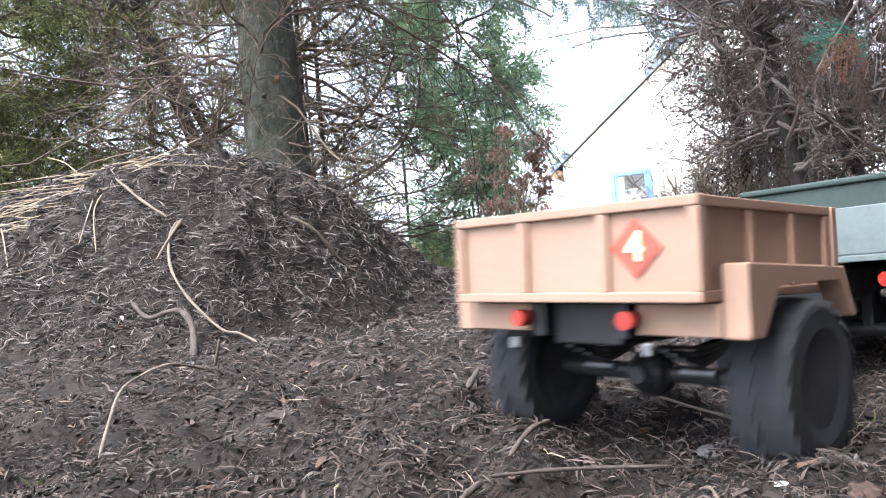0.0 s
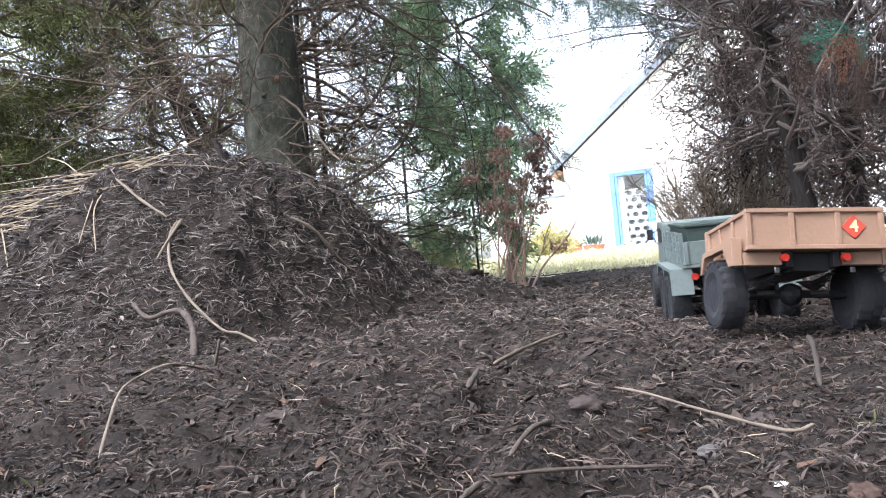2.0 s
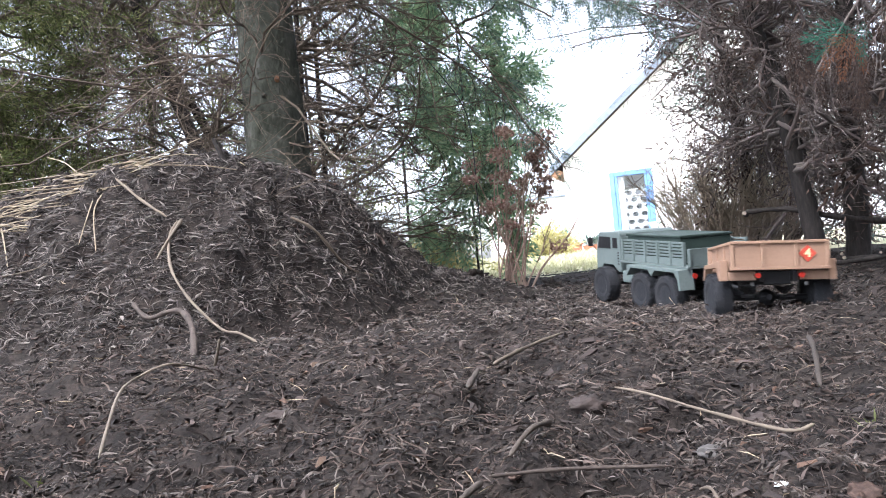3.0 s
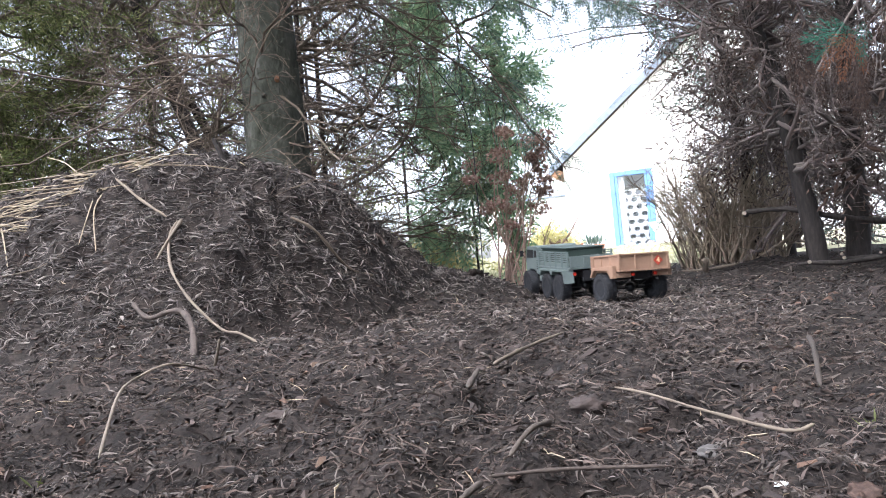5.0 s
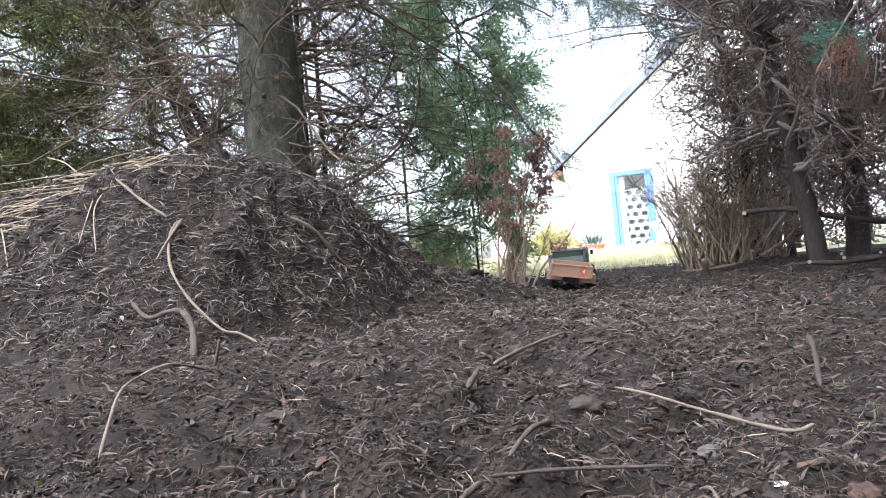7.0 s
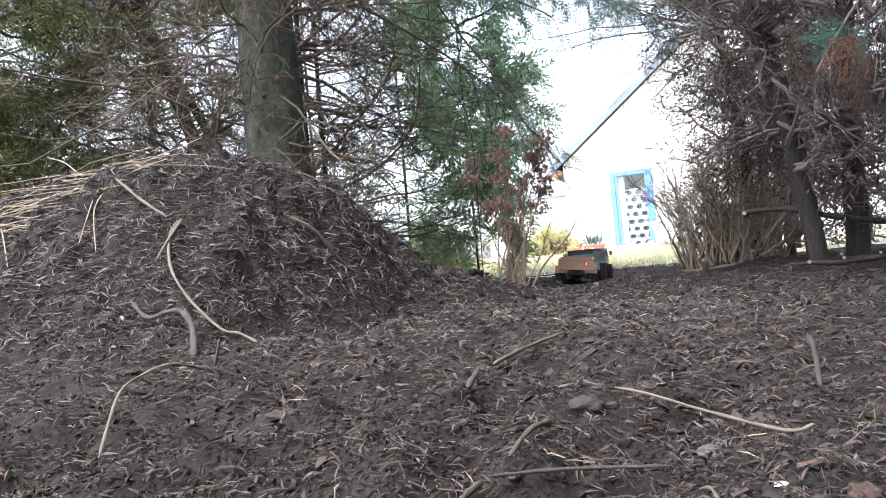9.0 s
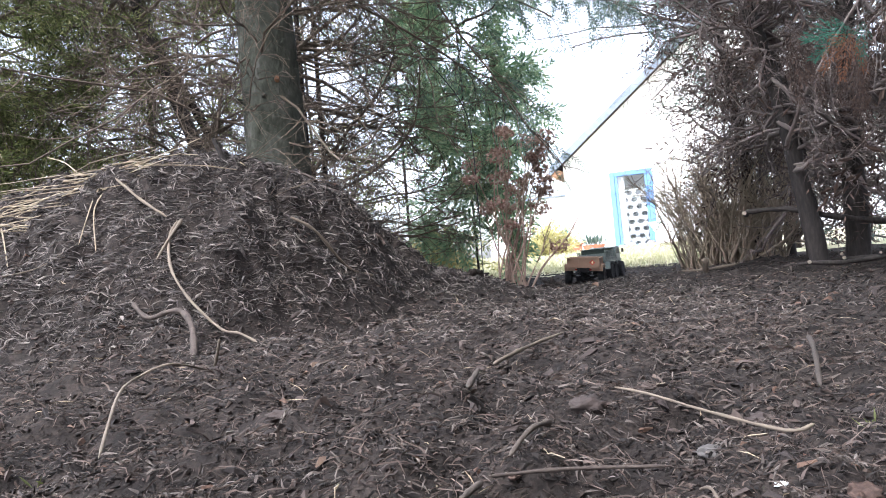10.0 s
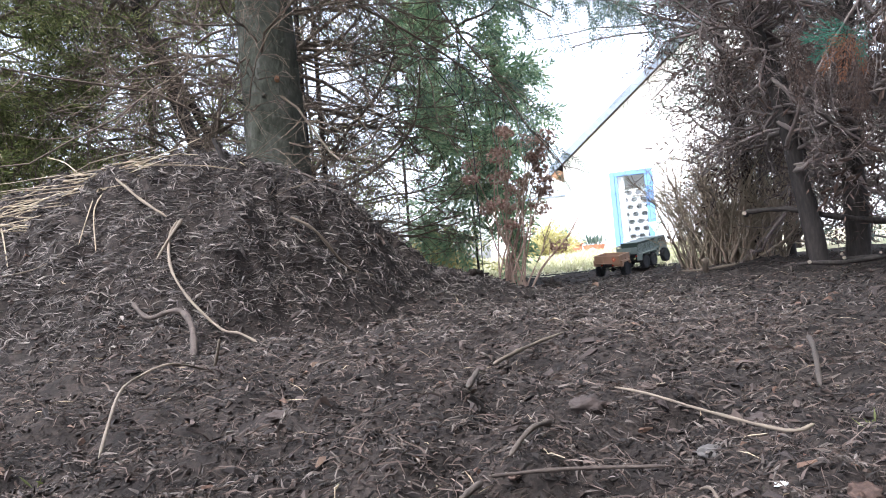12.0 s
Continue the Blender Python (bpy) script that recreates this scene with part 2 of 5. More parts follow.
def spawn(paths, per, lo=0.15, hi=1.0, spread=0.9, flat=0.0):
    """Side shoots: their starts, directions and the parent's length."""
    k, n, _ = paths.shape
    idx = np.repeat(np.arange(k), per)
    u = rng.uniform(lo, hi, len(idx)) * (n - 1)
    i = np.minimum(u.astype(int), n - 2)
    f = (u - i)[:, None]
    p = paths[idx, i] * (1 - f) + paths[idx, i + 1] * f
    t = unit(paths[idx, i + 1] - paths[idx, i])
    side = rng.normal(0, 1, (len(idx), 3)) * np.array([1, 1, 1 - flat])
    side = unit(side - t * (side * t).sum(1, keepdims=True))
    ln = np.linalg.norm(np.diff(paths, axis=1), axis=2).sum(1)[idx]
    return p, unit(t + side * spread * rng.uniform(0.6, 1.4, (len(idx), 1))), ln * (1.15 - u / (n - 1) * 0.6)


def tube_arrays(paths, r0, r1, sides=3):
    k, n, _ = paths.shape
    t = unit(np.gradient(paths, axis=1))
    ref = np.where(np.abs(t[..., 2:3]) > 0.85, np.array([1.0, 0, 0]), np.array([0, 0, 1.0]))
    a = unit(np.cross(t, ref))
    b = np.cross(t, a)
    r = np.asarray(r0, float).reshape(-1, 1) * np.ones((k, 1)) + (np.asarray(r1, float).reshape(-1, 1) - np.asarray(r0, float).reshape(-1, 1)) * np.linspace(0, 1, n)[None]
    ang = np.arange(sides) * 2 * np.pi / sides
    v = paths[:, :, None] + r[:, :, None, None] * (a[:, :, None] * np.cos(ang)[None, None, :, None] + b[:, :, None] * np.sin(ang)[None, None, :, None])
    base = np.arange(k)[:, None, None] * n * sides + np.arange(n - 1)[None, :, None] * sides
    j = np.arange(sides)[None, None]
    q = np.stack([base + j, base + (j + 1) % sides, base + sides + (j + 1) % sides, base + sides + j], -1)
    return v.reshape(-1, 3), q.reshape(-1, 4)


def tubes(name, groups, mat, parent=None, sides=3, smooth=True):
    """Many thin tapering tubes in one mesh; groups of (paths, start radius, end radius)."""
    vs, fs, o = [], [], 0
    for paths, r0, r1 in groups:
        v, f = tube_arrays(paths, r0, r1, sides)
        vs.append(v)
        fs.append(f + o)
        o += len(v)
    return mesh_object(name, np.concatenate(vs), np.concatenate(fs), mat, smooth, parent)


def blade_arrays(p, way, normal, length, width):
    """Small folded diamond leaves."""
    w = unit(np.asarray(way))
    s = unit(np.cross(w, normal))
    up = np.cross(s, w)
    L, W = np.asarray(length).reshape(-1, 1), np.asarray(width).reshape(-1, 1)
    a, c = p, p + w * L
    b = p + w * L * 0.45 + s * W / 2 + up * W * 0.18
    d = p + w * L * 0.45 - s * W / 2 + up * W * 0.18
    v = np.stack([a, b, c, d], 1).reshape(-1, 3)
    return v, np.arange(len(v)).reshape(-1, 4)


def sprays(name, p, way, length, mat, parent=None, leaflets=11, leaf=0.32, width=0.09, flat=0.5, sag=0.3):
    """Flat feathery sprays: leaflets along both sides of a bent rib."""
    k = len(p)
    way = unit(way + np.array([0, 0, -sag]) * rng.uniform(0.3, 1.2, (k, 1)))
    nrm = unit(rng.normal(0, 1, (k, 3)) * (1 - flat) + np.array([0, 0, flat]))
    side = unit(np.cross(way, nrm))
    nrm = np.cross(side, way)
    L = np.asarray(length).reshape(-1, 1)
    vs = []
    for i in range(leaflets):
        u = (i + 0.5) / leaflets
        sgn = 1 if i % 2 else -1
        q = p + way * L * u - np.array([0, 0, 1.0]) * L * sag * u * u * 0.5
        d = way * (0.65 + 0.5 * u) + side * sgn * (0.9 - 0.5 * u) + rng.normal(0, 0.14, (k, 3))
        if i == leaflets - 1:
            d = way
        v, _ = blade_arrays(q, d, nrm, L * leaf * (1.15 - 0.6 * u), L * width)
        vs.append(v.reshape(k, 4, 3))
    v = np.stack(vs, 1).reshape(-1, 3)
    return mesh_object(name, v, np.arange(len(v)).reshape(-1, 4), mat, False, parent)


# ---- ground ----
def heap(x, y):
    """The heap of rotted mulch, a ridge that trails off."""
    hc = np.interp(x, (-2.6, -1.9, -1.29, -1.04, -0.9, -0.8, -0.7, -0.6, -0.5, -0.36, -0.2, -0.11, 0.0, 0.1, 0.22, 0.4, 0.65),
                   (0, 0.13, 0.375, 0.42, 0.44, 0.488, 0.503, 0.493, 0.47, 0.412, 0.28, 0.19, 0.14, 0.098, 0.055, 0.02, 0))
    yc = 2.0 + 0.95 * np.maximum(0, x + 0.45)
    w = 0.36 + 0.42 * np.clip(hc / 0.5, 0, 1)
    d = np.clip((y - yc) / w, -1, 1)
    return hc * np.cos(np.pi / 2 * d) ** 1.5


def height(x, y, rough=True):
    x, y = np.asarray(x, float), np.asarray(y, float)
    z = -0.012 * np.exp(-((y - 2.1) / 0.9) ** 2)
    s = np.clip((y - 4.25) / 0.7, 0, 1)
    z = z + 0.045 * s * s * (3 - 2 * s) + 0.024 * np.clip(y - 4.8, 0, 12)
    hm = heap(x, y)
    # worn track, and a clod of soil at the heap's foot
    track = np.interp(y, (0.3, 0.4, 0.7, 1.2, 2.0, 2.7, 3.3, 4.3), (0.05, 0.11, 0.32, 0.53, 0.5, 0.46, 0.58, 0.98))
    z = z - 0.010 * np.exp(-((x - track) / 0.14) ** 2) * np.clip((4.6 - y) / 0.5, 0, 1) * np.clip((y - 0.25) / 0.1, 0, 1)
    z = z - 0.03 * np.exp(-((x + 0.53) / 0.13) ** 2 - ((y - 1.39) / 0.05) ** 2)
    z = z + 0.06 * np.exp(-((x + 0.92) / 0.10) ** 2 - ((y - 1.42) / 0.08) ** 2)
    bank = np.clip((x - 0.95 - 0.1 * np.abs(y - 3)) / 0.5, 0, 1)
    z = z + hm + 0.03 * bank * np.exp(-((y - 2.9) / 1.2) ** 2)
    if rough:
        lane = 0.45 + 0.55 * np.clip(np.abs(x - 0.42 - 0.04 * y) / 0.35 - 0.4, 0, 1)
        near = np.exp(-np.clip(y - 4.3, 0, 50) * 1.5)
        amp = (0.35 + 0.65 * lane) * near * (1 + 1.6 * np.clip(hm / 0.2, 0, 1))
        z = z + amp * (0.012 * value_noise(x, y, 4.1, 1) + 0.011 * value_noise(x, y, 11, 2) + 0.009 * value_noise(x, y, 27, 3) + 0.004 * value_noise(x, y, 60, 4))
        z = z + near * (0.35 + 0.65 * lane) * (0.011 * np.abs(value_noise(x, y, 19, 21)) + 0.0035 * value_noise(x, y, 75, 22) * np.clip(1.6 - y, 0.2, 1))
    return z


def build_ground():
    xs = np.concatenate([-np.geomspace(1.9, 500, 40)[::-1], np.linspace(-1.88, -0.5, 88), np.linspace(-0.49, 0.6, 138), np.linspace(0.615, 2.1, 95), np.geomspace(2.12, 500, 40)])
    ys = np.concatenate([-np.geomspace(0.1, 500, 34)[::-1], np.linspace(-0.08, 0.2, 10), np.linspace(0.21, 1.2, 150), np.linspace(1.215, 3.4, 160), np.linspace(3.42, 5.4, 70), np.geomspace(5.45, 600, 60)])
    X, Y = np.meshgrid(xs, ys, indexing="ij")
    Z = height(X, Y)
    Z = np.where(np.hypot(X, Y) < 0.12, np.minimum(Z, 0.0), Z)
    v = np.stack([X, Y, Z], -1).reshape(-1, 3)
    n, m = X.shape
    i = (np.arange(n - 1)[:, None] * m + np.arange(m - 1)[None]).ravel()
    f = np.stack([i, i + m, i + m + 1, i + 1], 1)
    ob = mesh_object("ground", v, f, SOIL, True)
    ob.data.materials.append(LAWN)
    cy = Y[:-1, :-1].ravel() + 0.12 * value_noise(X[:-1, :-1].ravel(), Y[:-1, :-1].ravel(), 3, 9)
    far = (cy > 4.75) | (Y[:-1, :-1].ravel() < -6) | (np.abs(X[:-1, :-1].ravel()) > 6)
    ob.data.polygons.foreach_set("material_index", far.astype(np.int32))
    tagged(ob, "dark soil strewn with mulch, running out into lawn", "ground", kind="structure")


build_ground()


def chips(name, count, mat, lmin, lmax, wide, x0, x1, y0, y1, seed, lift=0.002, tilt=0.5, where=None):
    """Loose slivers lying on the ground, each a bent slab."""
    g = np.random.default_rng(seed)
    y = np.where(g.uniform(0, 1, count) < 0.62, y0 * (y1 / y0) ** g.uniform(0, 1, count), g.uniform(max(y0, 0.7), y1, count))
    x = 0.03 + g.uniform(-1, 1, count) * (0.12 + 0.64 * y)
    keep = (x > x0) & (x < x1)
    if where is not None:
        keep &= where(x, y)
    x, y = x[keep], y[keep]
    k = len(x)
    e = 0.012
    z = height(x, y)
    n = unit(np.stack([-(height(x + e, y) - height(x - e, y)) / (2 * e), -(height(x, y + e) - height(x, y - e)) / (2 * e), np.ones(k)], 1) + g.normal(0, tilt, (k, 3)))
    a = g.uniform(0, 2 * np.pi, k)
    w = np.stack([np.cos(a), np.sin(a), np.zeros(k)], 1)
    w = unit(w - n * (w * n).sum(1, keepdims=True))
    s = np.cross(n, w)
    near = np.clip(0.22 + 0.55 * y, 0.34, 1.25)
    L = (lmin + (lmax - lmin) * g.uniform(0, 1, k) ** 2.2) * near
    W = L * g.uniform(wide[0], wide[1], k)
    T = np.clip(W * 0.45, 0.0006, 0.003)
    c = np.stack([x, y, z + lift], 1)
    bend = g.normal(0, 0.14, k) * L
    u = g.uniform(-0.3, 0.3, k) * L
    mid = c + w * u[:, None] + n * (np.abs(bend) * 0.6)[:, None] + s * (bend * 0.5)[:, None]
    ww, t = (W * 0.5)[:, None], T[:, None]
    skew = w * (g.normal(0, 0.3, k) * L * 0.4)[:, None]
    a, b = c - w * (L * 0.5)[:, None], c + w * (L * 0.5)[:, None]
    v = np.stack([a - s * ww * 0.3, a + s * ww * 0.3, mid - s * ww - skew, mid + n * t, mid + s * ww + skew, b - s * ww * 0.25, b + s * ww * 0.25 - n * t], 1).reshape(-1, 3)
    o = np.arange(k)[:, None] * 7
    f = np.concatenate([o + np.array(q) for q in ((0, 1, 3), (0, 3, 2), (1, 4, 3), (2, 3, 5), (3, 6, 5), (3, 4, 6))])
    return mesh_object(name, v, f, mat, False)


def build_litter():
    # pale pieces thinned out at the right, imitating the hedge's shade on the soil
    def fewer_in_hedge_shade(x, y):
        return (x < 0.3 + 0.22 * y) | (np.sin(x * 911 + y * 1373) > 0.7)
    a = chips("wood_chip_mulch", 60000, CHIP, 0.005, 0.028, (0.05, 0.22), -1.9, 2.1, 0.22, 5.0, 11, tilt=0.45, where=fewer_in_hedge_shade)
    tagged(a, "grey-brown wood chips and bark slivers covering the soil", "mulch", kind="stuff")
    b = chips("rotted_mulch", 84000, DARKCHIP, 0.004, 0.02, (0.15, 0.5), -1.9, 2.1, 0.2, 5.0, 12, lift=0.001, tilt=0.6)
    tagged(b, "dark damp rotted leaf and bark crumbs", "mulch", kind="stuff")
    c = chips("rusty_leaf_litter", 380, RUST, 0.008, 0.03, (0.25, 0.55), -1.6, 2.0, 0.22, 4.5, 13, lift=0.002, tilt=0.3)
    tagged(c, "scattered rusty brown leaf scraps on the soil", "litter", kind="stuff")
    d = chips("dry_straw", 420, STRAW, 0.01, 0.05, (0.02, 0.06), -1.9, 2.0, 0.3, 5.0, 14, lift=0.004, tilt=0.35)
    tagged(d, "short pale dry straw bits on soil and heap", "straw", kind="stuff")
    e = chips("heap_straw", 110000, WEATHERED, 0.005, 0.038, (0.03, 0.13), -1.9, 0.3, 1.2, 2.9, 15, lift=0.004, tilt=0.45, where=lambda x, y: heap(x, y) > 0.05)
    tagged(e, "weathered stalks and slivers on the mulch heap", "mulch", kind="stuff")
    f = chips("heap_foot_mulch", 36000, WEATHERED, 0.004, 0.028, (0.04, 0.18), -0.9, 1.2, 1.1, 3.4, 16, lift=0.003, tilt=0.5, where=fewer_in_hedge_shade)
    tagged(f, "fine grey slivers trodden into the soil", "mulch", kind="stuff")
    h = chips("bark_flakes", 700, FLAKE, 0.012, 0.045, (0.2, 0.5), -0.6, 0.8, 0.24, 1.6, 17, lift=0.002, tilt=0.25)
    tagged(h, "broad grey-brown bark flakes half sunk in the mulch", "bark", kind="stuff")
    g = chips("root_fibres", 20000, FIBRE, 0.008, 0.05, (0.012, 0.035), -0.7, 1.0, 0.22, 2.2, 18, lift=0.003, tilt=0.6, where=fewer_in_hedge_shade)
    tagged(g, "fine brown root fibres matted into the mulch", "fibres", kind="stuff")


build_litter()


def stem(name, points, r0, r1, mat, label, category="twig", lift=0.0075, group="", bumps=0.12):
    """A lying or standing stalk through a few bends; z is counted from the ground where it is None."""
    pts = [Vector((x, y, float(height(x, y)) + r0 + lift + z)) for x, y, z in points]
    out = []
    for i in range(len(pts) - 1):
        p0, p1, p2, p3 = pts[max(0, i - 1)], pts[i], pts[i + 1], pts[min(len(pts) - 1, i + 2)]
        for j in range(6):
            t = j / 6
            out.append(0.5 * ((2 * p1) + (p2 - p0) * t + (2 * p0 - 5 * p1 + 4 * p2 - p3) * t * t + (3 * p1 - p0 - 3 * p2 + p3) * t ** 3))
    out.append(pts[-1])
    path = np.array([tuple(p) for p in out])
    n = len(path)
    v, f = tube_arrays(path[None], r0, r1, 8)
    c = np.repeat(path, 8, axis=0)
    k = 1 + bumps * np.repeat(rng.normal(0, 1, n), 8) + rng.normal(0, bumps * 0.5, len(v))
    k[:8] *= 0.15
    k[-8:] *= 0.15
    v = c + (v - c) * k[:, None]
    ob = mesh_object(name, v, f, mat, True)
    return tagged(ob, label, category, group)


def trunk_mesh(name, points, r0, r1, mat, parent, seg=28, per=26, rough=0.05):
    """A trunk through a few points, with ridged bark."""
    pts = np.array(points, float)
    u = np.linspace(0, len(pts) - 1, per * (len(pts) - 1))
    path = np.stack([np.interp(u, np.arange(len(pts)), pts[:, i]) for i in range(3)], 1)
    for _ in range(6):
        path[1:-1] = (path[:-2] + path[1:-1] * 2 + path[2:]) / 4
    v, f = tube_arrays(path[None], r0, r1, seg)
    c = np.repeat(path, seg, axis=0)
    ang = np.tile(np.arange(seg), len(path)) * 1.0
    z = np.repeat(np.arange(len(path)), seg) * 1.0
    k = 1 + rough * value_noise(ang, z, 0.9, 5) + rough * 1.4 * value_noise(ang * 0.35, z * 0.22, 1.0, 6)
    return mesh_object(name, c + (v - c) * k[:, None], f, mat, True, parent)


def heading(k, lo, hi, z0, z1):
    a = rng.uniform(radians(lo), radians(hi), k)
    return unit(np.stack([np.cos(a), np.sin(a), rng.uniform(z0, z1, k)], 1))


def branch_parts(paths, r0, mat, parent, name="branch"):
    """Each limb as a mesh of its own."""
    for path, r in zip(paths, r0):
        v, f = tube_arrays(path[None], r, r * 0.25 + 0.0006, 6)
        mesh_object(name, v, f, mat, True, parent)


# ---- trees ----
def spruce():
    tree = empty("spruce_tree", "spruce with grey-green scaly trunk and dead lower branches", "tree")
    trunk_mesh("trunk", [(-0.586, 2.78, 0.0), (-0.591, 2.78, 0.5), (-0.602, 2.78, 1.2), (-0.63, 2.79, 2.6), (-0.7, 2.8, 6)], 0.133, 0.075, BARK, tree, 64, 110, 0.012)
    k = 120
    z = rng.uniform(0.6, 2.4, k)
    start = np.stack([-0.585 - 0.06 * z, np.full(k, 2.78), z], 1)
    way = heading(k, 0, 360, -0.35, 0.25)
    limbs = grow(start + way * 0.1, way, rng.uniform(0.4, 1.4, k), 9, 0.24, 0.03)
    p, d, l = spawn(limbs, 12, 0.12, 1, 1.0)
    twigs = grow(p, d, l * rng.uniform(0.15, 0.4, len(l)), 6, 0.28, 0.05)
    p, d, l = spawn(twigs, 8, 0.1, 1, 1.0)
    fine = grow(p, d, l * rng.uniform(0.3, 0.8, len(l)), 2, 0.35, 0.08)
    branch_parts(limbs, rng.uniform(0.0022, 0.0055, k), DEADTWIG, tree)
    tagged(tubes("twig_growth", [(twigs, 0.0016, 0.0008), (fine, 0.0009, 0.0005)], DEADTWIG, tree), "bare grey-brown dead twigs", kind="stuff")
    # pruned stubs with resin scars
    for x, y, z, dx, m in ((-0.602, 2.66, 0.815, 0.0, BARK), (-0.553, 2.665, 0.872, 0.3, ORANGELEAF), (-0.70, 2.69, 0.81, -0.5, BARK)):
        bm = bmesh.new()
        rod(bm, (x, y + 0.02, z), (x + 0.022 * dx, y - 0.012, z + 0.002), 0.011, 0.008, 10)
        part("branch_stub", bm, m, tree)
    k = 46
    z = rng.uniform(1.6, 3.4, k)
    start = np.stack([-0.62 - 0.05 * z, np.full(k, 2.78), z], 1)
    way = heading(k, -70, 80, -0.2, 0.1)
    high = grow(start, way, rng.uniform(0.9, 2.2, k), 9, 0.14, 0.05)
    p, d, l = spawn(high, 22, 0.3, 1, 0.9, 0.6)
    shoots = grow(p, d, l * rng.uniform(0.12, 0.25, len(l)), 4, 0.15, 0.22)
    branch_parts(high, np.full(k, 0.008), DEADTWIG, tree)
    tagged(tubes("shoot_growth", [(shoots, 0.002, 0.001)], DEADTWIG, tree), kind="stuff")
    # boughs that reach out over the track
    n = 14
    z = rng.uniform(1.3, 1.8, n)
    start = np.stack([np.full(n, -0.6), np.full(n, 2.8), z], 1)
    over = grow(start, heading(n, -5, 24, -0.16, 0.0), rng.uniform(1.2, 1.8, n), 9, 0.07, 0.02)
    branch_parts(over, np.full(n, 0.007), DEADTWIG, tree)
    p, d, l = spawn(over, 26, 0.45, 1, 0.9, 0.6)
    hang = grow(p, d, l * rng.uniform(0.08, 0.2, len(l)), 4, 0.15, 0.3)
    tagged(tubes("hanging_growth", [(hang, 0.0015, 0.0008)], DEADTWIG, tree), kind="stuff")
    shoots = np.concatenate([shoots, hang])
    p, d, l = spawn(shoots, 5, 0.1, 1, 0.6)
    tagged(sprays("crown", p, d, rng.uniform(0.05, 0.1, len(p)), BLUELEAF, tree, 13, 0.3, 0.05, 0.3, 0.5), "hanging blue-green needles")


def conifer(name, label, x, y, ztop, limbs_n, reach, a0, a1, zlo, zhi, leafmat, twigmat, leaf_from=0.35, per=9, leafy=5, size=(0.06, 0.13), r=0.045, lean=0.0, dead=6, tilt=(-0.3, 0.35), width=0.06, wobble=0.14, leaflets=9):
    tree = empty(name, label, "tree")
    g = float(height(x, y, False)) - 0.03
    trunk_mesh("trunk", [(x, y, g), (x + lean * 0.3, y, 0.6), (x + lean, y + 0.03, 1.5), (x + lean * 1.4, y, ztop)], r, r * 0.4, HEDGEBARK, tree, 16, 24, 0.07)
    z = rng.uniform(zlo, zhi, limbs_n)
    start = np.stack([x + lean * np.clip(z / 1.5, 0, 1.4), np.full(limbs_n, y), z], 1)
    way = heading(limbs_n, a0, a1, *tilt)
    limbs = grow(start, way, rng.uniform(0.45, 1, limbs_n) * reach, 8, wobble, 0.0)
    p, d, l = spawn(limbs, per, 0.15, 1, 0.9)
    twigs = grow(p, d, l * rng.uniform(0.2, 0.45, len(l)), 5, 0.24, 0.03)
    p2, d2, l2 = spawn(twigs, dead, 0.1, 1, 0.9)
    fine = grow(p2, d2, l2 * rng.uniform(0.2, 0.55, len(l2)), 2, 0.3, 0.04)
    branch_parts(limbs, rng.uniform(0.004, 0.011, limbs_n), twigmat, tree)
    tagged(tubes("twig_growth", [(twigs, 0.002, 0.0009), (fine, 0.0011, 0.0006)], twigmat, tree), kind="stuff")
    if leafy:
        far = np.linalg.norm((twigs[:, -1] - np.array([x, y, 0])) * [1, 1, 0], axis=1) > leaf_from * reach
        p, d, l = spawn(twigs[far], leafy, 0.3, 1, 0.7)
        sprays("crown", p, d, rng.uniform(size[0], size[1], len(p)), leafmat, tree, leaflets, 0.34, width, 0.25, 0.35)
    return tree


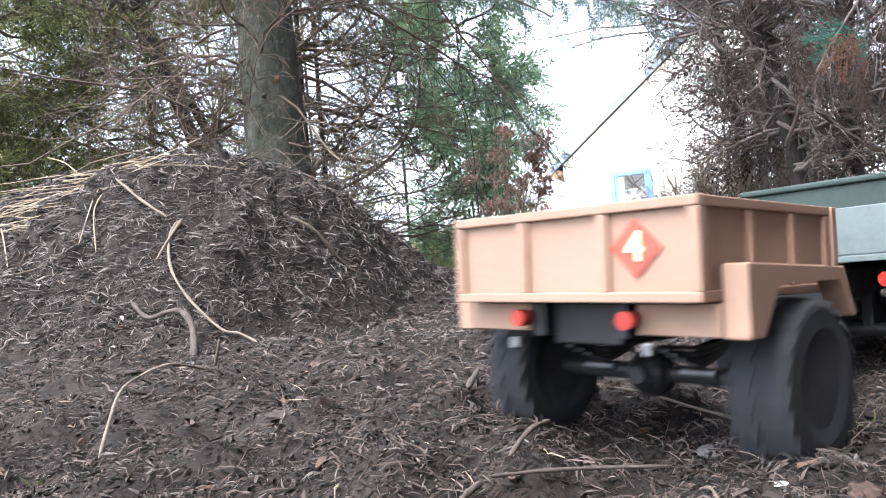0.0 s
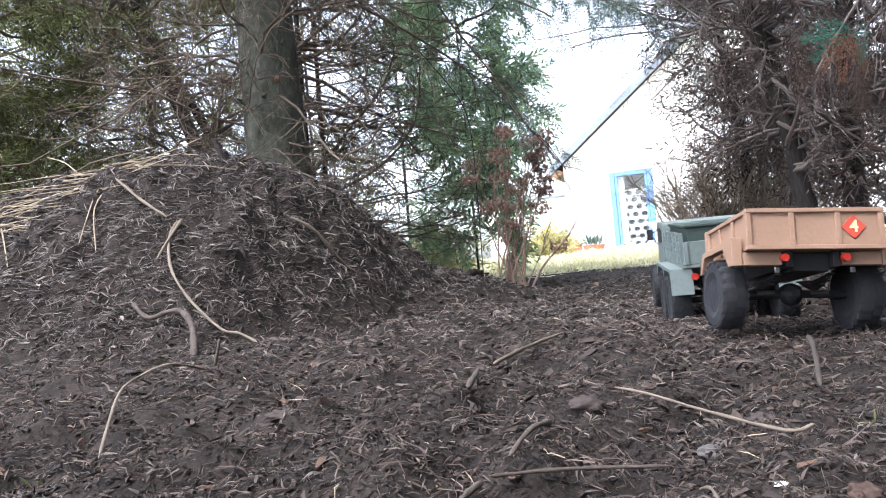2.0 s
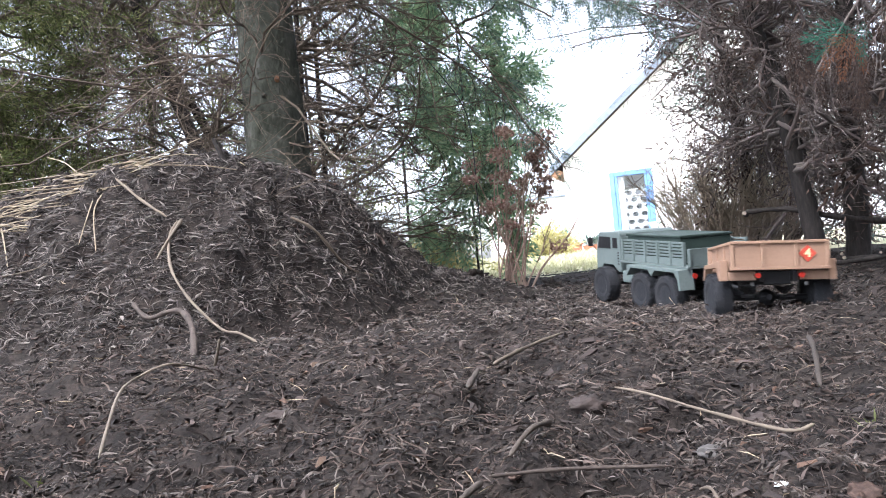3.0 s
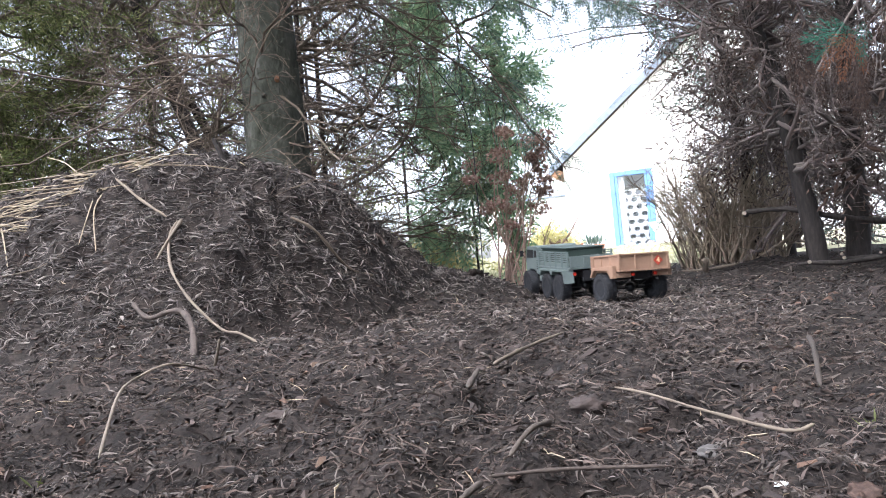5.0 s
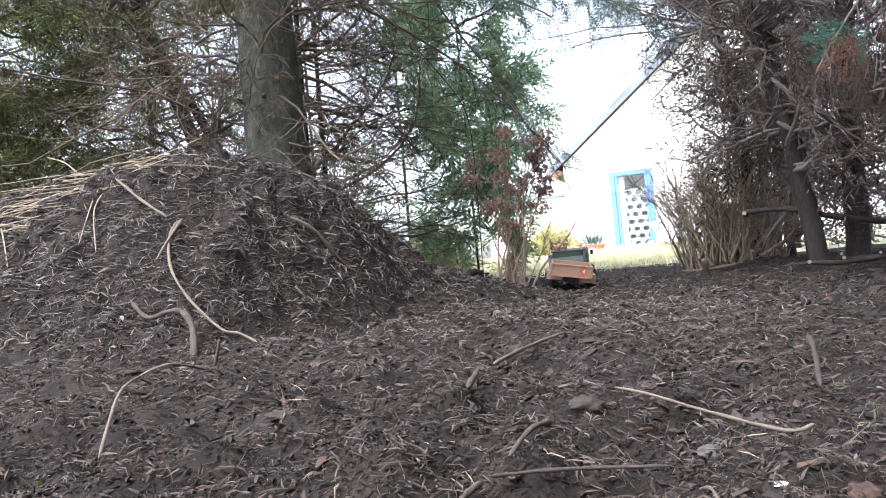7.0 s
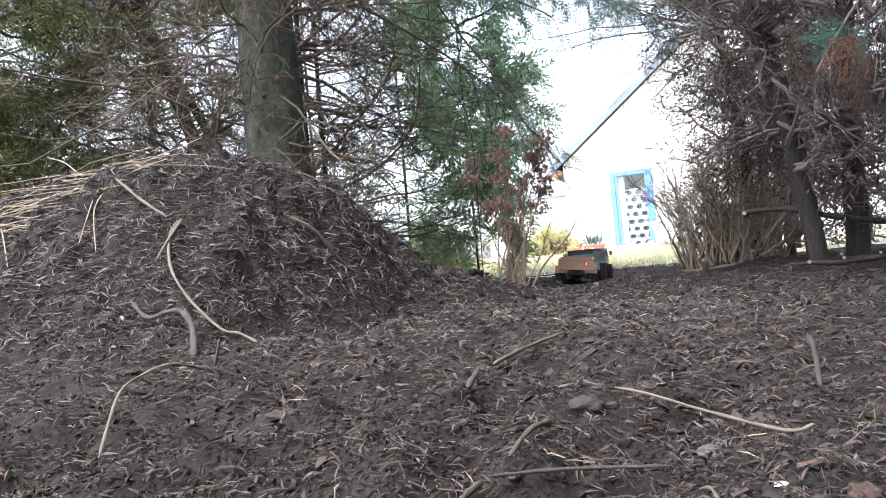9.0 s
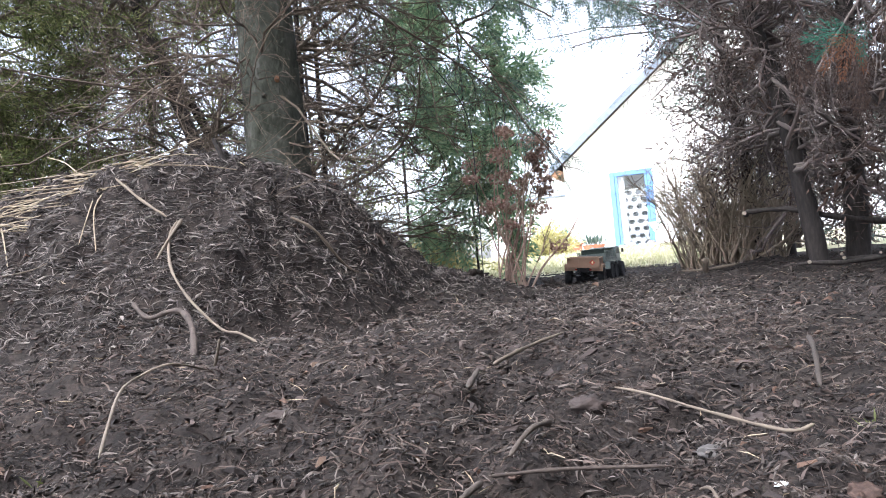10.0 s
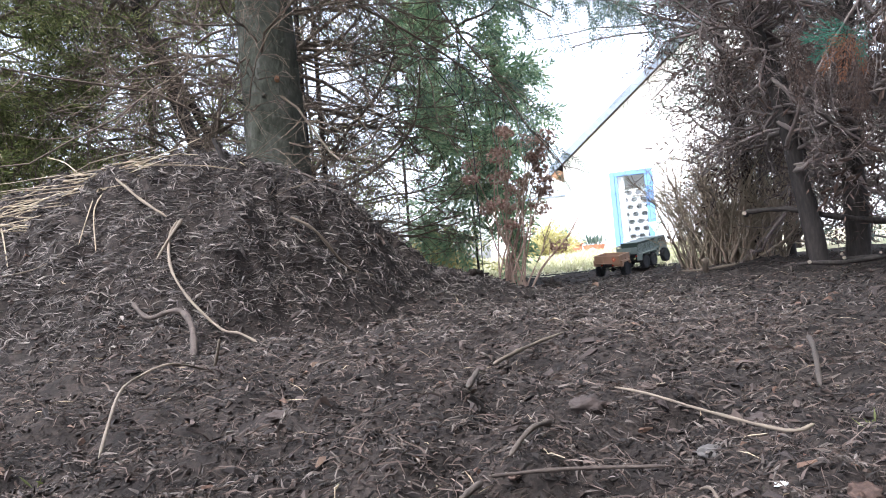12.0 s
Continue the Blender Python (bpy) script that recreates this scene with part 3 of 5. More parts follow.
def build_trees():
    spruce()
    G = "green hedge conifer with yellowish green feathery sprays"
    for x, y, s in ((-2.0, 3.3, 1.0), (-1.5, 3.9, 1.0), (-2.5, 4.2, 1.1), (-1.9, 2.75, 0.7)):
        conifer("hedge_conifer", G, x, y, 3.5, 68, 1.1 * s, 0, 360, 0.1, 2.2, GREENLEAF, DEADTWIG, 0.25, 10, 8, (0.08, 0.17), dead=4, r=0.02, wobble=0.2, leaflets=9, width=0.042)
    B = "half-dead conifer with bare brown branches and few green tips"
    conifer("bare_conifer", B, -0.87, 3.3, 3.5, 60, 0.8, 0, 360, 0.3, 2.1, GREENLEAF, DEADTWIG, 0.8, 10, 1, r=0.042, lean=-0.45, dead=7, wobble=0.25)
    conifer("bare_conifer", B, -0.78, 3.65, 3.5, 34, 0.8, 0, 360, 0.3, 2.3, GREENLEAF, DEADTWIG, 0.8, 8, 1, r=0.032, lean=-0.62, dead=6, wobble=0.25)
    conifer("bare_conifer", B, -1.05, 3.8, 3.5, 26, 0.8, 0, 360, 0.3, 2.3, GREENLEAF, DEADTWIG, 0.8, 8, 1, r=0.03, lean=0.25, dead=5, wobble=0.25)
    conifer("bare_conifer", B, -0.62, 4.1, 3.5, 46, 1.15, -70, 100, 0.15, 2.2, GREENLEAF, DEADTWIG, 0.75, 10, 1, r=0.02, dead=6, wobble=0.22, tilt=(-0.25, 0.2))
    conifer("bare_conifer", B, -0.6, 3.45, 3.4, 50, 1.0, -55, 70, 0.2, 1.9, GREENLEAF, DEADTWIG, 0.8, 10, 1, r=0.02, dead=7, wobble=0.2, tilt=(-0.25, 0.15))
    conifer("garden_conifer", "blue-green conifer with drooping feathery sprays", 0.2, 4.35, 3.4, 58, 0.62, 0, 360, 0.3, 2.6, GARDENLEAF, DEADTWIG, 0.0, 8, 7, (0.10, 0.2), r=0.008, dead=1, wobble=0.2, leaflets=11, width=0.08, tilt=(-0.4, 0.1))
    # a second row closes the view behind
    for x, y in ((-3.6, 5.6), (-2.6, 5.3), (-1.7, 5.7), (-0.9, 5.4), (-0.25, 5.8)):
        conifer("back_conifer", "dense green conifer in the back row", x, y, 4.2, 36, 1.1, 0, 360, 0.15, 3.0, GREENLEAF, DEADTWIG, 0.2, 7, 3, (0.1, 0.2), dead=5, r=0.015, wobble=0.2, leaflets=7, width=0.085)
    T = "thuja with dead brown inner branches and bare trunk"
    D = {"width": 0.05, "wobble": 0.3, "leaflets": 7}
    conifer("thuja", T, 1.5, 2.95, 3.0, 58, 0.62, 0, 360, 0.3, 1.4, BROWNLEAF, BROWNTWIG, 0.4, 12, 1, r=0.04, lean=-0.2, dead=7, tilt=(-0.5, 0.6), **D)
    conifer("thuja", T, 1.28, 2.5, 1.7, 85, 0.6, -130, 110, 0.3, 1.5, BROWNLEAF, BROWNTWIG, 0.4, 12, 1, r=0.032, lean=-0.28, dead=7, tilt=(-0.3, 0.6), **D)
    conifer("thuja", T, 1.47, 2.62, 1.9, 66, 0.6, -140, 110, 0.3, 1.6, BROWNLEAF, BROWNTWIG, 0.4, 11, 2, r=0.042, lean=0.1, dead=6, tilt=(-0.3, 0.6), **D)
    conifer("thuja", T, 1.5, 3.5, 3.0, 58, 0.55, 0, 360, 0.35, 1.3, BROWNLEAF, BROWNTWIG, 0.4, 12, 1, r=0.03, lean=-0.1, dead=7, tilt=(-0.5, 0.6), **D)
    conifer("thuja", "thuja with dead brown branches and blue-green outer tips", 1.85, 3.9, 3.4, 52, 0.85, 0, 360, 0.15, 1.6, BLUELEAF, BROWNTWIG, 0.45, 12, 4, (0.07, 0.13), r=0.02, lean=-0.1, dead=7, tilt=(-0.4, 0.6), **D)
    conifer("thuja", "tall thuja with blue-green tips overhanging the track", 2.0, 4.5, 3.8, 30, 1.5, 120, 250, 1.4, 2.6, BLUELEAF, BROWNTWIG, 0.3, 11, 6, (0.05, 0.11), r=0.03, dead=3, wobble=0.15, tilt=(-0.1, 0.15))
    for x, y in ((2.3, 3.2), (1.95, 2.1), (2.0, 1.5), (2.6, 5.4), (3.25, 5.6), (2.95, 4.6)):
        conifer("thuja", "thuja with a dark trunk and dense brown sprays", x, y, 3.4, 46, 0.85, 0, 360, 0.06, 2.0, BROWNLEAF, BROWNTWIG, 0.25, 8, 2, (0.1, 0.18), dead=4, r=0.025, wobble=0.25, leaflets=7, width=0.09)
    # unseen trees added beside and behind the camera to shade the track
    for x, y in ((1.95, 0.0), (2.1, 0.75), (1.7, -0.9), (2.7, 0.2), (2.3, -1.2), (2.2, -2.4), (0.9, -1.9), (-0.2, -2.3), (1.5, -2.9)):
        conifer("thuja", "unseen tall dense thuja added to shade the track", x, y, 4.6, 60, 0.95, 0, 360, 0.3, 4.3, BROWNLEAF, BROWNTWIG, 0.15, 7, 4, (0.22, 0.38), dead=0, r=0.05, width=0.2, leaflets=5)
    # two more out of view, added to darken the ground at the right
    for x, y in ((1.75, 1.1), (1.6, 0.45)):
        conifer("thuja", "unseen tall thuja added so that its crown shades the track", x, y, 4.6, 60, 1.05, 90, 270, 1.5, 4.0, BROWNLEAF, BROWNTWIG, 0.1, 8, 7, (0.22, 0.38), dead=0, r=0.035, width=0.2, leaflets=5, tilt=(0.0, 0.5))


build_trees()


def bare_bush():
    bush = empty("bare_bush", "leafless bush of many pale upright stems beside the track", "bush")
    k = 210
    a, r = rng.uniform(0, 2 * np.pi, k), np.sqrt(rng.uniform(0, 1, k))
    x, y = 1.37 + 0.24 * r * np.cos(a), 3.5 + 0.2 * r * np.sin(a)
    start = np.stack([x, y, height(x, y) - 0.01], 1)
    way = unit(np.stack([(x - 1.37) * 0.4 + rng.normal(0.02, 0.12, k), (y - 3.5) * 1.6 + rng.normal(0, 0.2, k), np.full(k, 1.0)], 1))
    stems = grow(start, way, rng.uniform(0.25, 0.66, k), 9, 0.16)
    p, d, l = spawn(stems, 6, 0.2, 1, 0.7)
    twigs = grow(p, d, l * rng.uniform(0.2, 0.45, len(l)), 5, 0.22)
    p, d, l = spawn(twigs, 3, 0.2, 1, 0.8)
    fine = grow(p, d, l * rng.uniform(0.3, 0.6, len(l)), 3, 0.22)
    branch_parts(stems, rng.uniform(0.003, 0.0075, k), PALEBUSH, bush, "stem")
    tagged(tubes("twig_growth", [(twigs, 0.0018, 0.0008), (fine, 0.001, 0.0005)], PALEBUSH, bush), kind="stuff")


bare_bush()


def dry_shrub():
    shrub = empty("dried_flower_shrub", "dried shrub with thin stems and brown flower heads", "shrub")
    bx, by = 0.31, 3.2
    k = 20
    tall = np.sort(rng.uniform(0, 1, k))
    start = np.stack([bx + rng.normal(0, 0.055, k), by + rng.normal(0, 0.05, k), np.zeros(k)], 1)
    start[:, 2] = height(start[:, 0], start[:, 1]) - 0.01
    lean = np.where(np.arange(k) % 4 == 0, -0.28, 0.5 - 0.5 * tall) + rng.normal(0, 0.06, k)
    way = unit(np.stack([lean, rng.normal(0, 0.16, k), np.ones(k)], 1))
    stems = grow(start, way, 0.36 + 0.4 * tall, 9, 0.08)
    p, d, l = spawn(stems, 3, 0.35, 0.9, 0.55)
    side = grow(p, d, l * rng.uniform(0.15, 0.32, len(l)), 5, 0.12, -0.12)
    p, d, l = spawn(side, 2, 0.3, 1, 0.7)
    fine = grow(p, d, l * rng.uniform(0.2, 0.5, len(l)), 4, 0.2, -0.1)
    branch_parts(stems, rng.uniform(0.0032, 0.0062, k), SHRUBSTEM, shrub, "stem")
    tagged(tubes("twig_growth", [(side, 0.0026, 0.0012), (fine, 0.0012, 0.0007)], SHRUBSTEM, shrub), kind="stuff")
    heads = np.concatenate([stems[tall > 0.2, -1], side[1::5, -1]])
    for h in heads:
        n = 85
        q = h + unit(rng.normal(0, 1, (n, 3))) * rng.uniform(0.4, 1, (n, 1)) ** 0.5 * rng.uniform(0.03, 0.056) * [1, 1, 0.6] + [0, 0, 0.012]
        v, f = blade_arrays(q, rng.normal(0, 1, (n, 3)), rng.normal(0, 1, (n, 3)), rng.uniform(0.012, 0.022, n), rng.uniform(0.010, 0.017, n))
        mesh_object("flower_head", v, f, UMBEL, False, shrub)


dry_shrub()


# ---- house and garden ----
def build_house():
    house = tagged(new("house"), "white rendered house with a gable roof and a blue door", "house")
    house.matrix_world = pose(4.58, 19.5, 0.33, 0, 0, -20)
    eave, ridge_u, rise = -1.2, 3.2, 0.8

    def under(u):
        return 2.06 + rise * (u + 1.65 if u < ridge_u else 2 * ridge_u - u + 1.65)
    for outline in ([(eave, 0), (0, 0), (0, under(0)), (eave, under(eave))],
                    [(0, 2.05), (1.1, 2.05), (1.1, under(1.1)), (0, under(0))],
                    [(1.1, 0), (7.6, 0), (7.6, under(7.6)), (ridge_u, under(ridge_u)), (1.1, under(1.1))]):
        part("wall", prism(bmesh.new(), outline, 0, 0.3), WHITEWALL, house)
    for b in ((eave, eave + 0.3, 0.3, 8, 0, 2.6), (7.3, 7.6, 0.3, 8, 0, 2.6), (eave, 7.6, 8, 8.3, 0, 6), (eave + 0.3, 7.3, 1.2, 1.35, 0, 2.3)):
        part("wall", box(bmesh.new(), *b), WHITEWALL, house)
    for sgn in (-1, 1):
        bm = bmesh.new()
        o = ridge_u - 4.72 if sgn < 0 else ridge_u + 4.72
        zo = under(ridge_u - 4.72) + 0.06
        prism(bm, [(ridge_u, under(ridge_u) + 0.06), (o, zo), (o, zo + 0.1), (ridge_u, under(ridge_u) + 0.18)], -0.35, 8.5)
        part("roof", bm, ROOFTILE, house)
        bm = bmesh.new()
        prism(bm, [(ridge_u, under(ridge_u) - 0.03), (o, zo - 0.10), (o, zo + 0.12), (ridge_u, under(ridge_u) + 0.2)], -0.4, -0.352)
        part("bargeboard", bm, FASCIA, house, "weathered pale blue-grey bargeboard")
        bm = bmesh.new()
        a, b = sorted((o + (0.02 if sgn < 0 else -0.02), eave - 0.005 if sgn < 0 else 7.605))
        box(bm, a, b, -0.35, 8.3, zo - 0.1, zo + 0.02)
        part("soffit", bm, SOFFIT, house, "brown boxed eave")
    bm = bmesh.new()
    box(bm, 0.0, 0.13, -0.04, 0.12, 0, 2.05, 0.01)
    box(bm, 0.97, 1.1, -0.04, 0.12, 0, 2.05, 0.01)
    box(bm, 0.13, 0.97, -0.04, 0.12, 1.93, 2.05, 0.01)
    box(bm, 0.13, 0.97, -0.03, 0.11, 0, 0.1, 0.01)
    door = part("door", bm, BLUEPAINT, house, "tall glazed door in a blue frame")
    bm = bmesh.new()
    for u in (0.135, 0.90):
        box(bm, u, u + 0.065, -0.015, 0.05, 0.1, 1.93, 0.008)
    part("sash", bm, BLUEPAINT, door)
    bm = bmesh.new()
    box(bm, 0.2, 0.9, 0.012, 0.02, 0.1, 1.93)
    pane = part("pane", bm, GLASS, door)
    pane.visible_shadow = False
    bm = bmesh.new()
    n = 12
    for i in range(n):
        u = 0.19 + i * 0.014
        box(bm, u, u + 0.0135, 0.13 + 0.012 * (i % 2), 0.145 + 0.012 * (i % 2), 0.12 + 0.02 * math.sin(i), 1.95)
    part("curtain", bm, CURTAIN, house, "white curtain behind the glass")
    # low annex beside the house
    bm = bmesh.new()
    box(bm, -3.6, -1.21, 0.5, 0.75, 0, 1.62)
    annex = part("annex_wall", bm, WHITEWALL, house)
    bm = bmesh.new()
    box(bm, -3.7, -1.21, 0.35, 0.95, 1.62, 1.66)
    part("coping", bm, FASCIA, annex)
    bm = bmesh.new()
    box(bm, -1.4, 8, -1.3, -0.05, -0.4, 0.02, 0.01)
    part("doorstep", bm, STONE, house)
    # pierced blocks added behind the glass in place of a wall's reflection
    screen = tagged(new("mirrored_block_screen"), "pale blocks with dark hexagonal holes, standing in for a wall reflected in the door glass", "screen wall")
    screen.matrix_world = house.matrix_world @ pose(0.3, 0.2, 0.02)
    # flat sheet whose grey stands in for the shade inside the holes
    bm = bmesh.new()
    box(bm, -0.25, 0.95, 0.12, 0.16, 0, 1.56)
    part("backing", bm, SHADE, screen)
    w, h, d = 0.235, 0.195, 0.1
    me = None
    for r in range(8):
        for c in range(5):
            bm = bmesh.new() if me is None else None
            if bm:
                outer = [(-w / 2, 0), (-w / 2, h / 2), (w / 2, h / 2), (w / 2, 0), (w / 2, -h / 2), (-w / 2, -h / 2)]
                inner = [(-w * 0.36, 0), (-w * 0.2, h * 0.3), (w * 0.2, h * 0.3), (w * 0.36, 0), (w * 0.2, -h * 0.3), (-w * 0.2, -h * 0.3)]
                vo = [[bm.verts.new((x * 0.985, y, z * 0.985)) for x, z in outer] for y in (0, d)]
                vi = [[bm.verts.new((x, y, z)) for x, z in inner] for y in (0, d)]
                for i in range(6):
                    j = (i + 1) % 6
                    bm.faces.new((vo[0][i], vo[0][j], vi[0][j], vi[0][i]))
                    bm.faces.new((vo[1][i], vi[1][i], vi[1][j], vo[1][j]))
                    bm.faces.new((vo[0][i], vo[1][i], vo[1][j], vo[0][j]))
                    bm.faces.new((vi[0][i], vi[0][j], vi[1][j], vi[1][i]))
                ob = part("block", bm, BLOCK, screen)
                me = ob.data
            else:
                ob = new("block", me)
                ob.parent = screen
            ob.matrix_basis = pose(-0.15 + c * w + (w / 2 if r % 2 else 0) - 0.05, 0, 0.1 + r * h)


build_house()


def leafy_bush(name, label, x, y, rx, rz, k, mat, size):
    bush = empty(name, label, "bush")
    z = float(height(x, y, False))
    way = unit(np.stack([rng.normal(0, 0.6, 60), rng.normal(0, 0.6, 60), rng.uniform(0.4, 1, 60)], 1))
    st = np.tile([x, y, z - 0.02], (60, 1)) + rng.normal(0, 0.05, (60, 3)) * [1, 1, 0]
    stems = grow(st, way, rng.uniform(0.5, 1.0, 60) * rz, 6, 0.12, 0.03)
    stems[..., 0] = x + (stems[..., 0] - x) * rx / rz
    branch_parts(stems, np.full(60, 0.008), PALEBUSH, bush, "stem")
    p, d, l = spawn(stems, k, 0.3, 1, 0.9)
    sprays("crown", p, d, rng.uniform(size * 0.6, size * 1.3, len(p)), mat, bush, 9, 0.35, 0.12, 0.2, 0.3)


leafy_bush("forsythia", "rounded garden bush with yellow-green leaves on the lawn", 1.95, 13.6, 0.75, 0.75, 26, FORSYTHIA, 0.16)
leafy_bush("low_shrub", "low yellow-green shrub behind the heap", -0.2, 5.0, 0.6, 0.5, 22, FORSYTHIA, 0.09)
leafy_bush("low_shrub", "low yellow-green shrub under the hedge conifers", -2.2, 4.9, 0.9, 0.6, 22, FORSYTHIA, 0.1)


def tuft():
    t = empty("potted_leeks", "clump of upright blue-green leaves in a low pot", "plant")
    t.matrix_world = pose(3.2, 15.6, float(height(3.2, 15.6, False)))
    bm = bmesh.new()
    rod(bm, (0, 0, 0), (0, 0, 0.13), 0.2, 0.24, 20)
    part("pot", bm, TERRA, t)
    k = 90
    st = np.stack([rng.normal(0, 0.1, k), rng.normal(0, 0.08, k), np.full(k, 0.11)], 1)
    way = unit(np.stack([st[:, 0] * 3, st[:, 1] * 3, np.ones(k)], 1) + rng.normal(0, 0.1, (k, 3)))
    v, f = blade_arrays(st, way, rng.normal(0, 1, (k, 3)), rng.uniform(0.2, 0.36, k), rng.uniform(0.02, 0.035, k))
    mesh_object("foliage", v, f, BLUELEAF, False, t)


tuft()


def planter():
    p = empty("planter_trough", "long terracotta trough with a teal ornament and small plants", "planter")
    p.matrix_world = pose(2.72, 16.2, float(height(2.72, 16.2, False)), 0, 0, -8)
    bm = bmesh.new()
    box(bm, -0.34, 0.34, -0.12, 0.12, 0, 0.17, 0.02)
    box(bm, -0.37, 0.37, -0.15, 0.15, 0.15, 0.2, 0.015)
    part("trough", bm, TERRA, p)
    bm = bmesh.new()
    rod(bm, (0, 0, 0.18), (0, 0, 0.42), 0.07, 0.045, 14)
    bmesh.ops.create_uvsphere(bm, u_segments=14, v_segments=8, radius=0.07, matrix=Matrix.Translation((0, 0, 0.46)))
    part("ornament", bm, TEAL, p, "teal glazed ornament")
    k = 50
    st = np.stack([rng.uniform(-0.3, 0.3, k), rng.uniform(-0.1, 0.1, k), np.full(k, 0.19)], 1)
    v, f = blade_arrays(st, rng.normal(0, 0.5, (k, 3)) + [0, 0, 1], rng.normal(0, 1, (k, 3)), rng.uniform(0.06, 0.14, k), rng.uniform(0.02, 0.04, k))
    mesh_object("foliage", v, f, GREENLEAF, False, p)


planter()


def stones():
    for i, (x, y, r) in enumerate(((4.5, 17.6, 0.11), (4.75, 17.5, 0.09), (4.98, 17.55, 0.12), (4.3, 17.7, 0.08), (3.0, 14.8, 0.07))):
        bm = bmesh.new()
        bmesh.ops.create_icosphere(bm, subdivisions=3, radius=r)
        for v in bm.verts:
            v.co *= 1 + 0.25 * noise.noise(v.co * 9 + Vector((i * 7, 0, 0)))
            v.co.z *= 0.65
        ob = part("garden_stone", bm, STONE, None, smooth=True)
        ob.matrix_world = pose(x, y, float(height(x, y, False)) + r * 0.45, 0, 0, i * 50)
        tagged(ob, "rounded grey garden stone on the lawn", "stone", "stones by the door")


stones()


def bucket_stand():
    ob = empty("white_plant_stand", "white flower urn on a slim stand near the door", "urn")
    ob.matrix_world = pose(4.86, 16.6, float(height(4.86, 16.6, False)))
    bm = bmesh.new()
    rod(bm, (0, 0, 0), (0, 0, 0.05), 0.14, 0.12, 16)
    rod(bm, (0, 0, 0.05), (0, 0, 0.32), 0.045, 0.05, 12)
    part("stand", bm, WHITEPL, ob)
    bm = bmesh.new()
    rod(bm, (0, 0, 0.31), (0, 0, 0.52), 0.07, 0.17, 18)
    part("urn", bm, WHITEPL, ob)


bucket_stand()


def grass():
    k = 26000
    y = 4.6 * (19 / 4.6) ** rng.uniform(0, 1, k)
    x = rng.uniform(-0.2, 0.42, k) * y + 0.1
    keep = y > 4.72 + 0.12 * value_noise(x, y, 3, 9)
    x, y = x[keep], y[keep]
    p = np.stack([x, y, height(x, y)], 1)
    k = len(x)
    v, f = blade_arrays(p, rng.normal(0, 0.55, (k, 3)) + [0, 0, 0.8], rng.normal(0, 1, (k, 3)), rng.uniform(0.02, 0.05, k) * (0.8 + y * 0.05), 0.004 + 0.0012 * y)
    tagged(mesh_object("lawn_grass", v, f, GRASS), "short sunlit yellow-green lawn grass", "grass", kind="stuff")


grass()


# ---- toy truck and trailer ----
WHEEL_R, WHEEL_W = 0.043, 0.031
AXLE_Z = 0.033


TREAD = {}


def build_wheel(parent, x, y, z=AXLE_Z):
    """A chunky off-road wheel; its axle lies along y."""
    bm = bmesh.new()
    r, w = WHEEL_R - 0.002, WHEEL_W / 2
    lathe(bm, [(0.021, -w * 0.86), (0.028, -w), (r - 0.004, -w * 0.96), (r - 0.0005, -w * 0.7), (r, 0), (r - 0.0005, w * 0.7), (r - 0.004, w * 0.96), (0.028, w), (0.021, w * 0.86)], 40)
    wheel = part("wheel", bm, TYRE, parent, "black rubber tyre with a chunky tread, dusty with soil")
    wheel.location = (x, y, z)
    for i in range(20):
        a = 2 * math.pi * i / 20
        for s in (-1, 1):
            if s not in TREAD:
                bm = bmesh.new()
                vs = [bm.verts.new(q) for q in ((r - 0.002, 0.001 * s, -0.0025), (r - 0.002, 0.001 * s, 0.0025), (r - 0.003, w * s, -0.001), (r - 0.003, w * s, 0.0045),
                                                (r + 0.0022, 0.001 * s, -0.002), (r + 0.0022, 0.001 * s, 0.002), (r + 0.0004, w * s, -0.0005), (r + 0.0004, w * s, 0.004))]
                for q in ((4, 5, 7, 6), (0, 4, 6, 2), (1, 3, 7, 5), (0, 1, 5, 4), (2, 6, 7, 3)):
                    bm.faces.new([vs[n] for n in q])
                lug = part("tread_block", bm, TYRE, wheel)
                TREAD[s] = lug.data
            else:
                lug = new("tread_block", TREAD[s])
                lug.parent = wheel
            lug.matrix_basis = Matrix.Rotation(-a - (0.16 if s > 0 else 0), 4, "Y")
    bm = bmesh.new()
    s = 1 if y > 0 else -1
    lathe(bm, [(0.020, -w * 0.8), (0.0225, -w * 0.88), (0.0225, w * 0.88), (0.019, w * 0.8), (0.017, w * 0.45), (0.008, w * 0.4), (0.0075, w * 0.75), (0.005, w * 0.8)] if s > 0 else
          [(0.005, -w * 0.8), (0.0075, -w * 0.75), (0.008, -w * 0.4), (0.017, -w * 0.45), (0.019, -w * 0.8), (0.0225, -w * 0.88), (0.0225, w * 0.88), (0.020, w * 0.8)], 28)
    for i in range(6):
        a = i * math.pi / 3
        c = Vector((0.0125 * math.cos(a), s * w * 0.45, 0.0125 * math.sin(a)))
        rod(bm, c - Vector((0, 0.002, 0)), c + Vector((0, 0.002, 0)), 0.0018, None, 6)
    part("rim", bm, BLACK, wheel, "dark rim with wheel nuts")
    return wheel


